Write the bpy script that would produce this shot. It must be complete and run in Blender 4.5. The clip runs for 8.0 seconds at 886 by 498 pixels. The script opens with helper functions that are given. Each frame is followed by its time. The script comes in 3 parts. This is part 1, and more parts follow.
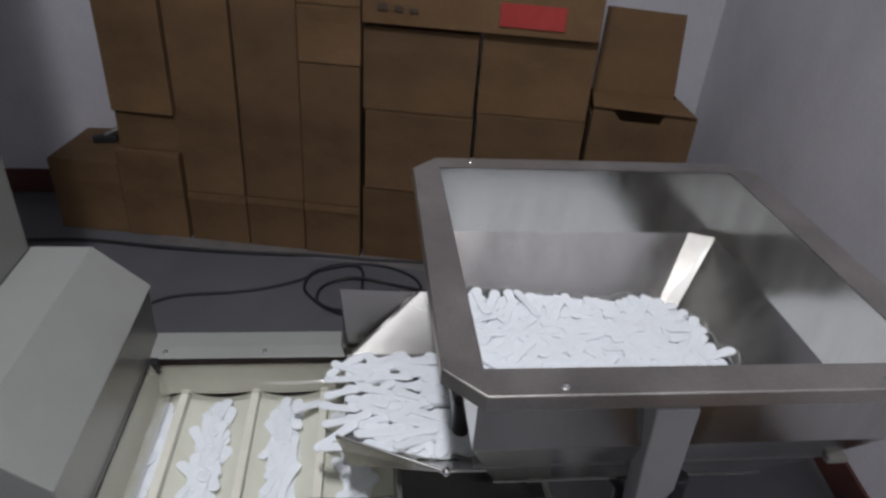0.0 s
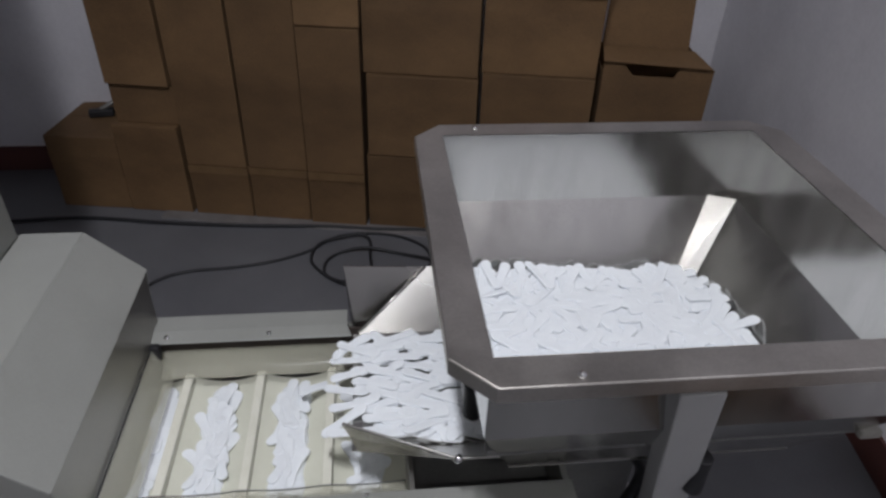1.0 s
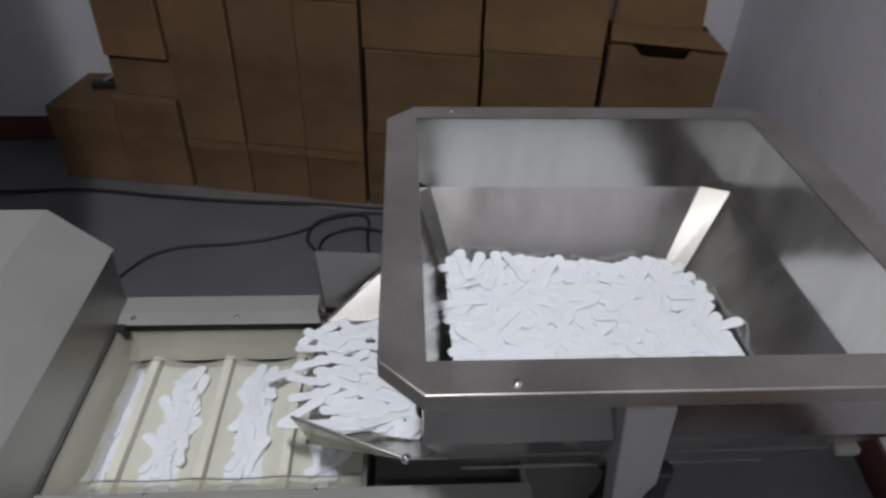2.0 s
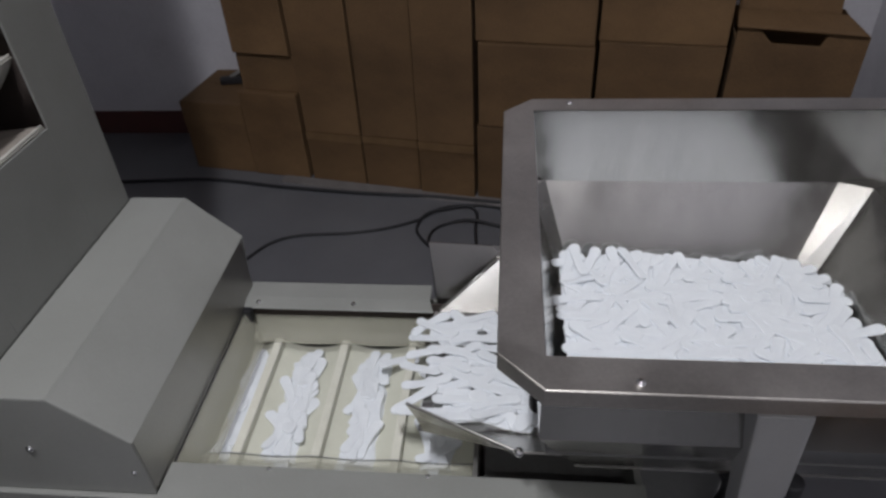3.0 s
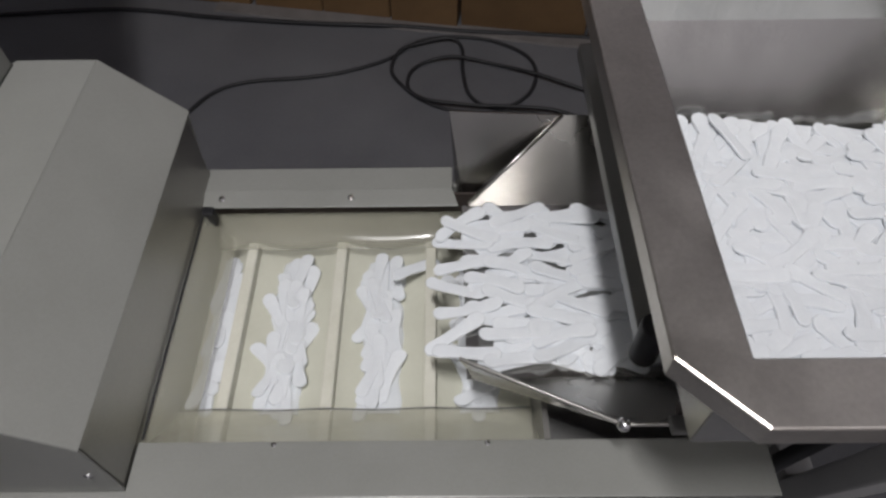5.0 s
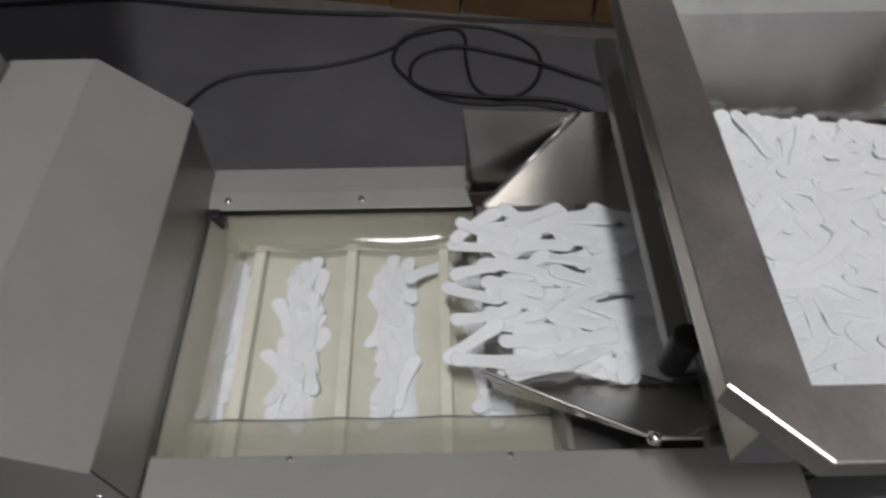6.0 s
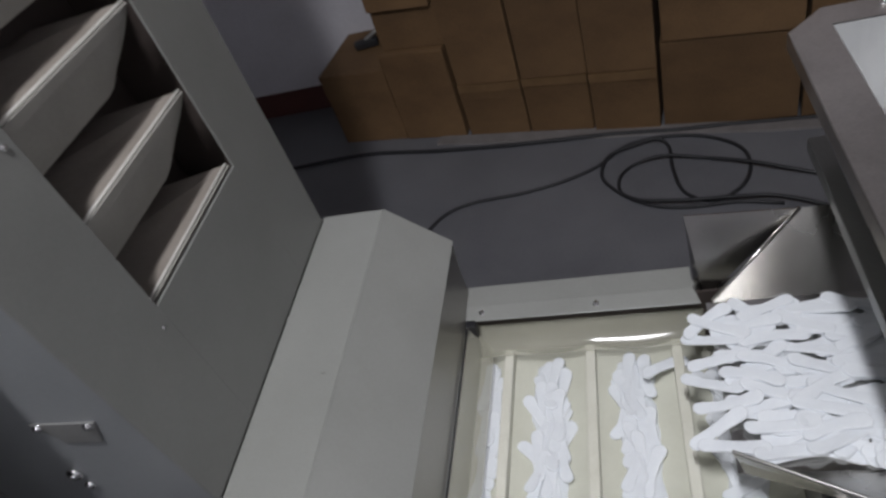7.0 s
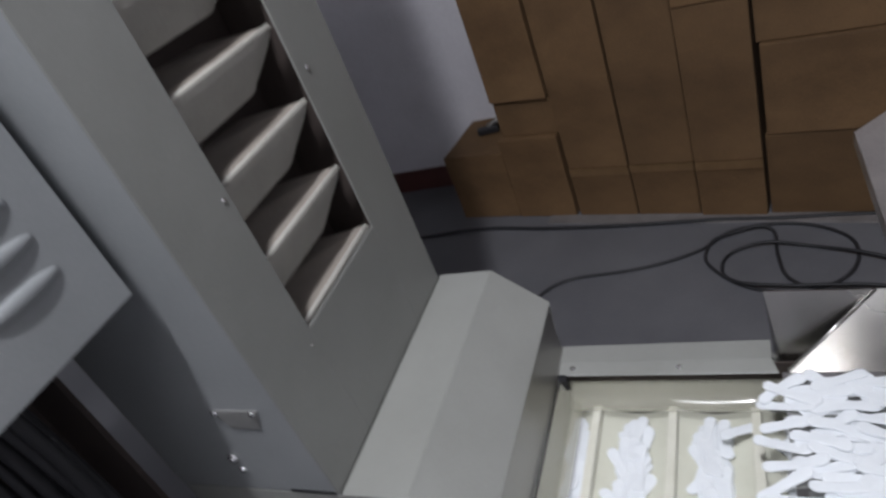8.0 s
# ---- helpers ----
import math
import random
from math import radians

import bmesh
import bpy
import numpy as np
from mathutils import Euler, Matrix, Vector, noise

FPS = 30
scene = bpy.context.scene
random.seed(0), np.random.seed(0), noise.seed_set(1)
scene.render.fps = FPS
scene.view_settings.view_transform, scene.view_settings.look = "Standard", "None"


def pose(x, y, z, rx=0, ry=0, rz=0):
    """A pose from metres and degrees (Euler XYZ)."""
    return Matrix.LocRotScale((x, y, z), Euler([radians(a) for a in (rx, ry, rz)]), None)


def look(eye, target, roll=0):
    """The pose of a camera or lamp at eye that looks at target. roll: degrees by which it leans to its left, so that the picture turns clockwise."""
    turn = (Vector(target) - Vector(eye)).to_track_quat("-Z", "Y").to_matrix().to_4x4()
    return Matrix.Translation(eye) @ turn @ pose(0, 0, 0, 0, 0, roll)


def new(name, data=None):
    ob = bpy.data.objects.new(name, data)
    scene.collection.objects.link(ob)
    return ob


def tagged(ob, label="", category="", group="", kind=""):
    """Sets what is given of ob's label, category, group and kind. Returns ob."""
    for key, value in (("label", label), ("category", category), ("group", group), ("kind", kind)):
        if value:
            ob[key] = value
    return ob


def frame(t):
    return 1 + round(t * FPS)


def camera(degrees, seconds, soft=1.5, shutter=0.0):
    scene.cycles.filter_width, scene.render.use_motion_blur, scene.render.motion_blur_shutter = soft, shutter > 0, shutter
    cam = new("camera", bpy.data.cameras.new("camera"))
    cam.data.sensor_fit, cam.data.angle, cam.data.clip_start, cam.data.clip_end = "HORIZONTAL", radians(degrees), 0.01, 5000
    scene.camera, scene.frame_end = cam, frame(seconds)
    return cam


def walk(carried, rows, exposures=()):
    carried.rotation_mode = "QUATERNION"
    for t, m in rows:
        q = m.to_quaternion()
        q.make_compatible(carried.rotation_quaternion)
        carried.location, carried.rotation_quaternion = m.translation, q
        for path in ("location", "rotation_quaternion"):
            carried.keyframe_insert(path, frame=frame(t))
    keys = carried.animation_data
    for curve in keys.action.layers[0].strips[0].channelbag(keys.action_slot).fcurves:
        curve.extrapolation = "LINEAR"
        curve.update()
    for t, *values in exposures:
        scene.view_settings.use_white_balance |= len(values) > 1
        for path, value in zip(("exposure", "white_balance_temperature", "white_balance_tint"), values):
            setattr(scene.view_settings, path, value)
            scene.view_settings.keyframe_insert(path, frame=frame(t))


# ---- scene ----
cam = camera(66.9, 8.0, soft=2.6, shutter=0.5)
PATH = [
    (0, (-0.01, 0.008, 1.569), (0.226, 1.697, 0.524), 4.5),
    (0.2, (0.002, 0.030, 1.557), (0.247, 1.703, 0.486), 4.4),
    (0.5, (-0.022, 0.059, 1.567), (0.236, 1.708, 0.465), 3.3),
    (0.7, (-0.014, 0.066, 1.547), (0.254, 1.722, 0.459), 2.6),
    (1, (0.01, 0.082, 1.557), (0.209, 1.708, 0.409), 2.1),
    (1.2, (0.05, 0.091, 1.565), (0.258, 1.712, 0.412), 3.1),
    (2.3, (0.137, 0.138, 1.546), (0.118, 1.722, 0.326), -0.8),
    (2.5, (0.119, 0.136, 1.551), (-0.055, 1.728, 0.353), -4.6),
    (2.7, (0.112, 0.124, 1.551), (-0.085, 1.711, 0.353), -4.1),
    (3, (0.107, 0.131, 1.55), (-0.08, 1.703, 0.327), -3.2),
    (3.2, (0.102, 0.149, 1.537), (-0.044, 1.694, 0.275), -3.4),
    (3.5, (0.078, 0.204, 1.511), (-0.083, 1.678, 0.169), -2.2),
    (4, (0.017, 0.298, 1.48), (-0.19, 1.679, 0.048), -2.3),
    (4.5, (-0.062, 0.394, 1.423), (-0.177, 1.633, -0.143), -1.8),
    (4.7, (-0.068, 0.429, 1.408), (-0.129, 1.651, -0.173), -1.6),
    (5.8, (-0.09, 0.51, 1.38), (-0.053, 1.658, -0.257), 0.3),
    (5.9, (-0.094, 0.510, 1.377), (-0.075, 1.672, -0.250), -0.4),
    (6, (-0.104, 0.51, 1.388), (-0.096, 1.674, -0.238), -0.7),
    (6.5, (-0.172, 0.483, 1.469), (-0.536, 1.8, 0.009), -15.3),
    (7, (-0.14, 0.397, 1.514), (-0.705, 1.782, 0.186), -21.7),
    (7.5, (-0.076, 0.3, 1.56), (-0.816, 1.701, 0.34), -17.2),
    (8, (-0.056, 0.23, 1.6), (-0.913, 1.702, 0.552), -23.0),
]
walk(cam, [(t, look(eye, target, roll)) for t, eye, target, roll in PATH], [
    (0, -0.07, 6430, 10), (2.5, -0.14, 6500, 10), (3.5, -0.22, 6560, 10), (4.5, -0.08, 6750, 10), (6, -0.27, 6880, 10), (7, -0.06, 6500, 10), (7.5, -0.06, 6450, 10), (8, 0.24, 6380, 10),
])


# ---- light ----
world = bpy.data.worlds.new("room_air")
scene.world = world
world.use_nodes = True
world.node_tree.nodes["Background"].inputs[0].default_value = (0.80, 0.86, 1.0, 1)
world.node_tree.nodes["Background"].inputs[1].default_value = 0.015


def lamp(x, y, z, length, width, watts, turn, colour=(0.97, 0.975, 1.03)):
    data = bpy.data.lights.new("main_or_fill_tube", "AREA")
    data.shape, data.size, data.size_y, data.energy, data.color = "RECTANGLE", length, width, watts, colour
    ob = new("main_or_fill_tube", data)
    ob.matrix_world = pose(x, y, z, 0, 0, turn)
    return ob


# first tube placed from cast shadows; the second is an added fill
LAMPS = [(-0.29, 0.14, 3.35, 0.55, 0.07, 56.0, 102), (0.20, -1.5, 3.35, 1.2, 0.07, 5.0, 0)]
for row in LAMPS:
    lamp(*row)


# ---- materials ----
def material(name, colour, rough=0.5, metal=0.0):
    m = bpy.data.materials.new(name)
    m.use_nodes = True
    b = m.node_tree.nodes["Principled BSDF"]
    b.inputs["Base Color"].default_value = (*colour, 1)
    b.inputs["Roughness"].default_value = rough
    b.inputs["Metallic"].default_value = metal
    return m


def node(m, kind, **values):
    n = m.node_tree.nodes.new(kind)
    for key, value in values.items():
        n.inputs[key].default_value = value
    return n


def link(m, a, out, b, into):
    m.node_tree.links.new(a.outputs[out], b.inputs[into])


def varied(name, dark, light, rough=(0.4, 0.6), metal=0.0, scale=6.0, stretch=(1, 1, 1), fine=90.0, bump=0.15, depth=0.002, random_tint=0.0):
    """Two scales of noise drive colour, roughness and a fine relief."""
    m = material(name, light, rough[0], metal)
    b = m.node_tree.nodes["Principled BSDF"]
    co = node(m, "ShaderNodeTexCoord")
    mp = node(m, "ShaderNodeMapping")
    mp.inputs["Scale"].default_value = stretch
    link(m, co, "Object", mp, "Vector")
    big = node(m, "ShaderNodeTexNoise", Scale=scale, Detail=5.0, Roughness=0.6)
    small = node(m, "ShaderNodeTexNoise", Scale=fine, Detail=3.0, Roughness=0.6)
    link(m, mp, "Vector", big, "Vector")
    link(m, mp, "Vector", small, "Vector")
    mix = node(m, "ShaderNodeMath")
    mix.operation = "MULTIPLY_ADD"
    mix.inputs[1].default_value = 0.35
    link(m, small, "Fac", mix, 0)
    link(m, big, "Fac", mix, 2)
    ramp = node(m, "ShaderNodeValToRGB")
    ramp.color_ramp.elements[0].position, ramp.color_ramp.elements[0].color = 0.45, (*dark, 1)
    ramp.color_ramp.elements[1].position, ramp.color_ramp.elements[1].color = 0.9, (*light, 1)
    link(m, mix, 0, ramp, "Fac")
    last = ramp
    if random_tint:
        info = node(m, "ShaderNodeObjectInfo")
        span = node(m, "ShaderNodeMapRange")
        span.inputs["To Min"].default_value, span.inputs["To Max"].default_value = 1 - random_tint, 1 + random_tint
        link(m, info, "Random", span, "Value")
        hsv = node(m, "ShaderNodeHueSaturation")
        link(m, ramp, "Color", hsv, "Color")
        link(m, span, "Result", hsv, "Value")
        last = hsv
    link(m, last, "Color", b, "Base Color")
    rr = node(m, "ShaderNodeMapRange")
    rr.inputs["From Min"].default_value, rr.inputs["From Max"].default_value = 0.3, 0.7
    rr.inputs["To Min"].default_value, rr.inputs["To Max"].default_value = rough
    link(m, big, "Fac", rr, "Value")
    link(m, rr, "Result", b, "Roughness")
    bp = node(m, "ShaderNodeBump", Strength=bump, Distance=depth)
    link(m, small, "Fac", bp, "Height")
    link(m, bp, "Normal", b, "Normal")
    return m


M_WALL = varied("wall_paint", (0.54, 0.53, 0.565), (0.68, 0.67, 0.705), (0.75, 0.9), scale=2.0, fine=60, bump=0.2)
M_SKIRT = varied("skirting_paint", (0.055, 0.018, 0.015), (0.10, 0.032, 0.026), (0.5, 0.7), scale=5, fine=80)
M_FLOOR = varied("floor_paint", (0.104, 0.106, 0.116), (0.150, 0.152, 0.163), (0.38, 0.55), scale=2.5, fine=120, bump=0.08)
M_CEIL = varied("ceiling_paint", (0.60, 0.60, 0.60), (0.7, 0.7, 0.7), (0.8, 0.9), scale=2, fine=60)
M_CARD = varied("cardboard", (0.088, 0.048, 0.019), (0.184, 0.106, 0.047), (0.75, 0.9), scale=2.6, stretch=(1, 1, 1.6), fine=130, bump=0.2, depth=0.001, random_tint=0.12)
M_TAPE = varied("parcel_tape", (0.135, 0.080, 0.036), (0.20, 0.12, 0.057), (0.35, 0.5), scale=9, fine=140)
M_SHEET = varied("pale_packing_sheet", (0.13, 0.12, 0.115), (0.20, 0.185, 0.18), (0.6, 0.8), scale=12, fine=120)
M_RED = varied("red_label", (0.36, 0.035, 0.03), (0.45, 0.05, 0.04), (0.5, 0.6), scale=20, fine=140)
M_INK = varied("box_ink", (0.05, 0.03, 0.02), (0.09, 0.06, 0.04), (0.6, 0.7), scale=20, fine=140)
M_STEEL = varied("brushed_steel", (0.47, 0.46, 0.44), (0.63, 0.62, 0.595), (0.14, 0.27), 1.0, scale=4, stretch=(3, 3, 0.4), fine=120, bump=0.10, depth=0.0006)
M_PAINT = varied("grey_machine_paint", (0.225, 0.228, 0.212), (0.275, 0.279, 0.262), (0.28, 0.40), scale=3.5, fine=240, bump=0.08, depth=0.0006)
M_LEG = varied("pale_stand_paint", (0.38, 0.38, 0.38), (0.46, 0.46, 0.45), (0.4, 0.55), scale=4, fine=200, bump=0.08)
M_DULL = varied("dull_steel", (0.30, 0.295, 0.28), (0.38, 0.37, 0.35), (0.34, 0.46), 0.9, scale=6, fine=220, bump=0.1, depth=0.0006)
M_RIM = varied("satin_steel", (0.42, 0.393, 0.36), (0.64, 0.605, 0.565), (0.30, 0.42), 1.0, scale=6, fine=220, bump=0.12, depth=0.0006)
M_SATIN = varied("chute_steel", (0.36, 0.35, 0.335), (0.46, 0.45, 0.43), (0.20, 0.30), 1.0, scale=3, fine=220, bump=0.05, depth=0.0004)
# grey deepened for shade under hopper and chute; latch and cut edge share it
M_VIB = varied("dull_grey_with_shade", (0.12, 0.12, 0.118), (0.19, 0.19, 0.185), (0.45, 0.6), scale=6, fine=150)
M_LIP = varied("dull_cream_plastic", (0.26, 0.25, 0.225), (0.34, 0.33, 0.295), (0.5, 0.65), scale=9, fine=160)
M_RIMLIP = varied("pale_lip_plastic", (0.46, 0.45, 0.41), (0.58, 0.57, 0.52), (0.4, 0.55), scale=14, fine=160)
# same grey as the hood, turned down to imitate weaker light on the tower
M_TOWER = varied("shaded_machine_grey", (0.185, 0.188, 0.176), (0.225, 0.229, 0.215), (0.3, 0.42), scale=3.5, fine=240, bump=0.08, depth=0.0006)
M_PAINT2 = varied("blue_grey_cabinet_paint", (0.193, 0.203, 0.208), (0.243, 0.253, 0.258), (0.4, 0.55), scale=3.5, fine=240, bump=0.08, depth=0.0006)
M_BELT = varied("cream_belt", (0.63, 0.63, 0.53), (0.70, 0.70, 0.60), (0.35, 0.5), scale=9, fine=160, bump=0.1)
M_CLEAT = varied("cream_cleat", (0.66, 0.65, 0.55), (0.78, 0.77, 0.68), (0.35, 0.5), scale=9, fine=160)
M_WHITE = varied("white_moulded_piece", (0.80, 0.835, 0.875), (0.88, 0.915, 0.95), (0.45, 0.6), scale=30, fine=300, bump=0.1, depth=0.0006)
wb = M_WHITE.node_tree.nodes["Principled BSDF"]
wb.inputs["Subsurface Radius"].default_value = (1.0, 1.0, 1.0)
wb.inputs["Subsurface Weight"].default_value, wb.inputs["Subsurface Scale"].default_value = 0.35, 0.006
M_BLACK = varied("black_rubber", (0.010, 0.010, 0.012), (0.022, 0.022, 0.025), (0.45, 0.65), scale=20, fine=200)
# near-black brown that carries the shade of gaps, recesses and undersides
M_DARK = varied("shade_brown", (0.040, 0.030, 0.026), (0.058, 0.044, 0.038), (0.7, 0.85), scale=3, fine=60, bump=0.03)
M_ELBELT = varied("bucket_grey", (0.20, 0.175, 0.152), (0.27, 0.24, 0.21), (0.6, 0.75), scale=8, fine=150)
M_CHROME = material("bright_screw", (0.8, 0.8, 0.8), 0.15, 1.0)
M_TIE = varied("white_nylon", (0.6, 0.6, 0.6), (0.75, 0.75, 0.75), (0.4, 0.5), scale=30, fine=200)
M_GLOW = bpy.data.materials.new("tube_glow")
M_GLOW.use_nodes = True
M_GLOW.node_tree.nodes["Principled BSDF"].inputs["Emission Color"].default_value = (1, 0.98, 0.95, 1)
M_GLOW.node_tree.nodes["Principled BSDF"].inputs["Emission Strength"].default_value = 50.0


def clear_plastic():
    m = material("clear_yellowed_plastic", (0.74, 0.73, 0.60), 0.12)
    b = m.node_tree.nodes["Principled BSDF"]
    n = node(m, "ShaderNodeTexNoise", Scale=7.0, Detail=1.0)
    co = node(m, "ShaderNodeTexCoord")
    link(m, co, "Object", n, "Vector")
    span = node(m, "ShaderNodeMapRange")
    span.inputs["To Min"].default_value, span.inputs["To Max"].default_value = 0.20, 0.36
    link(m, n, "Fac", span, "Value")
    link(m, span, "Result", b, "Alpha")
    bp = node(m, "ShaderNodeBump", Strength=0.15, Distance=0.002)
    link(m, n, "Fac", bp, "Height")
    link(m, bp, "Normal", b, "Normal")
    return m


M_CLEAR = clear_plastic()

# ---- building helpers ----
ORIGIN = {}


def thing(name, m, label="", category="", group="", kind=""):
    ob = new(name)
    ob.matrix_world = m
    ob.empty_display_size = 0.05
    ORIGIN[ob.name] = m.copy()
    return tagged(ob, label, category, group, kind)


def mesh_of(name, bm, mat, inverse=None):
    if inverse is not None:
        bm.transform(inverse)
    bmesh.ops.recalc_face_normals(bm, faces=bm.faces)
    me = bpy.data.meshes.new(name)
    bm.to_mesh(me)
    bm.free()
    me.materials.append(mat)
    return me


def part(name, bm, mat, parent, label="", local=False, smooth=False):
    """One mesh object under a thing or a part; bm is in world places, or in the thing's own if local."""
    base = ORIGIN[parent.name]
    me = mesh_of(name, bm, mat, None if local else base.inverted())
    if smooth:
        me.shade_smooth()
    ob = new(name, me)
    ob.parent = parent
    ORIGIN[ob.name] = base
    return tagged(ob, label)


def single(name, bm, mat, label="", category="", group="", kind="", smooth=False):
    me = mesh_of(name, bm, mat)
    if smooth:
        me.shade_smooth()
    ob = new(name, me)
    ORIGIN[ob.name] = Matrix.Identity(4)
    return tagged(ob, label, category, group, kind)


def box(x0, x1, y0, y1, z0, z1, bevel=0.0, bm=None):
    own = bmesh.new()
    bmesh.ops.create_cube(own, size=1.0)
    own.transform(Matrix.Translation(((x0 + x1) / 2, (y0 + y1) / 2, (z0 + z1) / 2)) @ Matrix.Diagonal((x1 - x0, y1 - y0, z1 - z0, 1)))
    if bevel:
        bmesh.ops.bevel(own, geom=own.edges[:], offset=bevel, segments=2, affect="EDGES", profile=0.6)
    if bm is None:
        return own
    add(bm, own)
    return bm


def add(bm, other):
    me = bpy.data.meshes.new("join")
    other.to_mesh(me)
    other.free()
    bm.from_mesh(me)
    bpy.data.meshes.remove(me)


def plate(points, thick, bevel=0.0, bm=None):
    """A flat sheet through the given corners, thickened evenly to both sides."""
    own = bmesh.new()
    p = [Vector(q) for q in points]
    n = (p[1] - p[0]).cross(p[2] - p[0]).normalized() * (thick / 2)
    low = [own.verts.new(q - n) for q in p]
    high = [own.verts.new(q + n) for q in p]
    own.faces.new(low[::-1])
    own.faces.new(high)
    k = len(p)
    for i in range(k):
        own.faces.new((low[i], low[(i + 1) % k], high[(i + 1) % k], high[i]))
    if bevel:
        bmesh.ops.bevel(own, geom=own.edges[:], offset=bevel, segments=2, affect="EDGES", profile=0.6)
    if bm is None:
        return own
    add(bm, own)
    return bm


def rod(a, b, r, sides=16, bm=None, bevel=0.0):
    own = bmesh.new()
    a, b = Vector(a), Vector(b)
    d = b - a
    bmesh.ops.create_cone(own, cap_ends=True, segments=sides, radius1=r, radius2=r, depth=d.length)
    if bevel:
        caps = [e for f in own.faces if len(f.verts) > 4 for e in f.edges]
        bmesh.ops.bevel(own, geom=caps, offset=bevel, segments=2, affect="EDGES", profile=0.6)
    own.transform(Matrix.Translation((a + b) / 2) @ d.to_track_quat("Z", "Y").to_matrix().to_4x4())
    if bm is None:
        return own
    add(bm, own)
    return bm


def smooth_line(points, steps=6):
    """Catmull-Rom through the points."""
    p = [Vector(q) for q in points]
    p = [2 * p[0] - p[1]] + p + [2 * p[-1] - p[-2]]
    out = []
    for i in range(1, len(p) - 2):
        for k in range(steps):
            t = k / steps
            a, b, c, d = p[i - 1], p[i], p[i + 1], p[i + 2]
            out.append(0.5 * (2 * b + (c - a) * t + (2 * a - 5 * b + 4 * c - d) * t * t + (3 * b - a - 3 * c + d) * t ** 3))
    out.append(p[-2])
    return out


def cable(points, r, sides=8, steps=6):
    bm = bmesh.new()
    line = smooth_line(points, steps)
    rings = []
    for i, q in enumerate(line):
        d = (line[min(i + 1, len(line) - 1)] - line[max(i - 1, 0)]).normalized()
        side = d.cross(Vector((0, 0, 1)))
        side = side.normalized() if side.length > 0.05 else Vector((1, 0, 0))
        up = side.cross(d)
        rings.append([bm.verts.new(q + r * (math.cos(a) * side + math.sin(a) * up)) for a in [2 * math.pi * k / sides for k in range(sides)]])
    for a, b in zip(rings, rings[1:]):
        for k in range(sides):
            bm.faces.new((a[k], a[(k + 1) % sides], b[(k + 1) % sides], b[k]))
    bm.faces.new(rings[0][::-1])
    bm.faces.new(rings[-1])
    return bm


def screw(parent, at, axis, r=0.006, label="bright domed screw head"):
    a = Vector(at)
    d = Vector(axis).normalized()
    bm = rod(a - d * 0.001, a + d * r * 0.55, r, 12, bevel=r * 0.3)
    rod(a + d * r * 0.45, a + d * r * 0.75, r * 0.55, 8, bm=bm)
    return part("screw", bm, M_CHROME, parent, label, smooth=True)


# ---- the room ----
X0, Y0, Y1, H = -5.2, -2.6, 3.05, 3.62
EAST = ((0.891, Y0), (1.620, Y1 - 0.003))  # foot of the east wall, which stands askew to the machine


def east_sheet(inset, thick, z0, z1, trim=0.0):
    """An upright sheet along the east wall, its face inset into the room."""
    a, b = Vector((*EAST[0], 0)), Vector((*EAST[1], 0))
    d = (b - a).normalized()
    out = Vector((d.y, -d.x, 0)) * (thick / 2 - inset)
    a, b = a + out + d * trim, b + out - d * trim
    return plate([(a.x, a.y, z0), (b.x, b.y, z0), (b.x, b.y, z1), (a.x, a.y, z1)], thick)


single("floor", box(X0 - 0.2, 2.2, Y0 - 0.2, Y1 + 0.2, -0.12, 0.0), M_FLOOR, "blue-grey painted concrete floor, scuffed and slightly glossy", "floor", kind="structure")
single("wall_north", box(X0 - 0.2, 2.2, Y1, Y1 + 0.15, 0, H), M_WALL, "off-white painted wall behind the stacked cartons", "wall", kind="structure")
single("wall_east", east_sheet(0.0, 0.15, 0, H), M_WALL, "off-white painted wall beside the steel hopper", "wall", kind="structure")
# never in view; stands far off so that less light returns from it
single("wall_west", box(X0 - 0.15, X0, Y0, Y1 - 0.003, 0, H), M_WALL, "unseen off-white wall, set far west to dim its bounce", "wall", kind="structure")
single("wall_south", box(X0 - 0.2, 2.2, Y0 - 0.15, Y0, 0, H), M_WALL, "off-white painted wall closing the workshop", "wall", kind="structure")
single("ceiling", box(X0 - 0.2, 2.2, Y0 - 0.2, Y1 + 0.2, H, H + 0.1), M_CEIL, "plain white ceiling of the workshop", "ceiling", kind="structure")
single("baseboard_north", box(X0 + 0.003, 1.60, Y1 - 0.012, Y1 - 0.001, 0.001, 0.12, 0.002), M_SKIRT, "dark red painted skirting band along the wall", "baseboard", kind="structure")
single("baseboard_east", east_sheet(0.012, 0.011, 0.001, 0.115, 0.016), M_SKIRT, "dark red painted skirting band beside the hopper", "baseboard", kind="structure")
# a batten for each tube, the added fill one too, both out of view
for x, y, z, ln, wd, watts, turn in LAMPS:
    t = thing("main_or_fill_batten", pose(x, y, H, 0, 0, turn), "unseen fluorescent batten under the ceiling, for main or fill light", "ceiling light", "ceiling lights")
    part("housing", box(-ln / 2 - 0.02, ln / 2 + 0.02, -0.022, 0.022, -0.235, -0.205, 0.006), M_CEIL, t, local=True)
    for k in (-1, 1):
        part("hanger", rod((k * ln * 0.38, 0, -0.206), (k * ln * 0.38, 0, -0.001), 0.004, 8), M_CHROME, t, local=True)
    part("tube", rod((-ln / 2, 0, -0.251), (ln / 2, 0, -0.251), 0.014), M_GLOW, t, "glowing white tube", local=True, smooth=True)

# ---- cartons ----
YAW = -10.3
GX, GY = -0.759, 2.615
STACK = pose(GX, GY, 0, 0, 0, YAW)


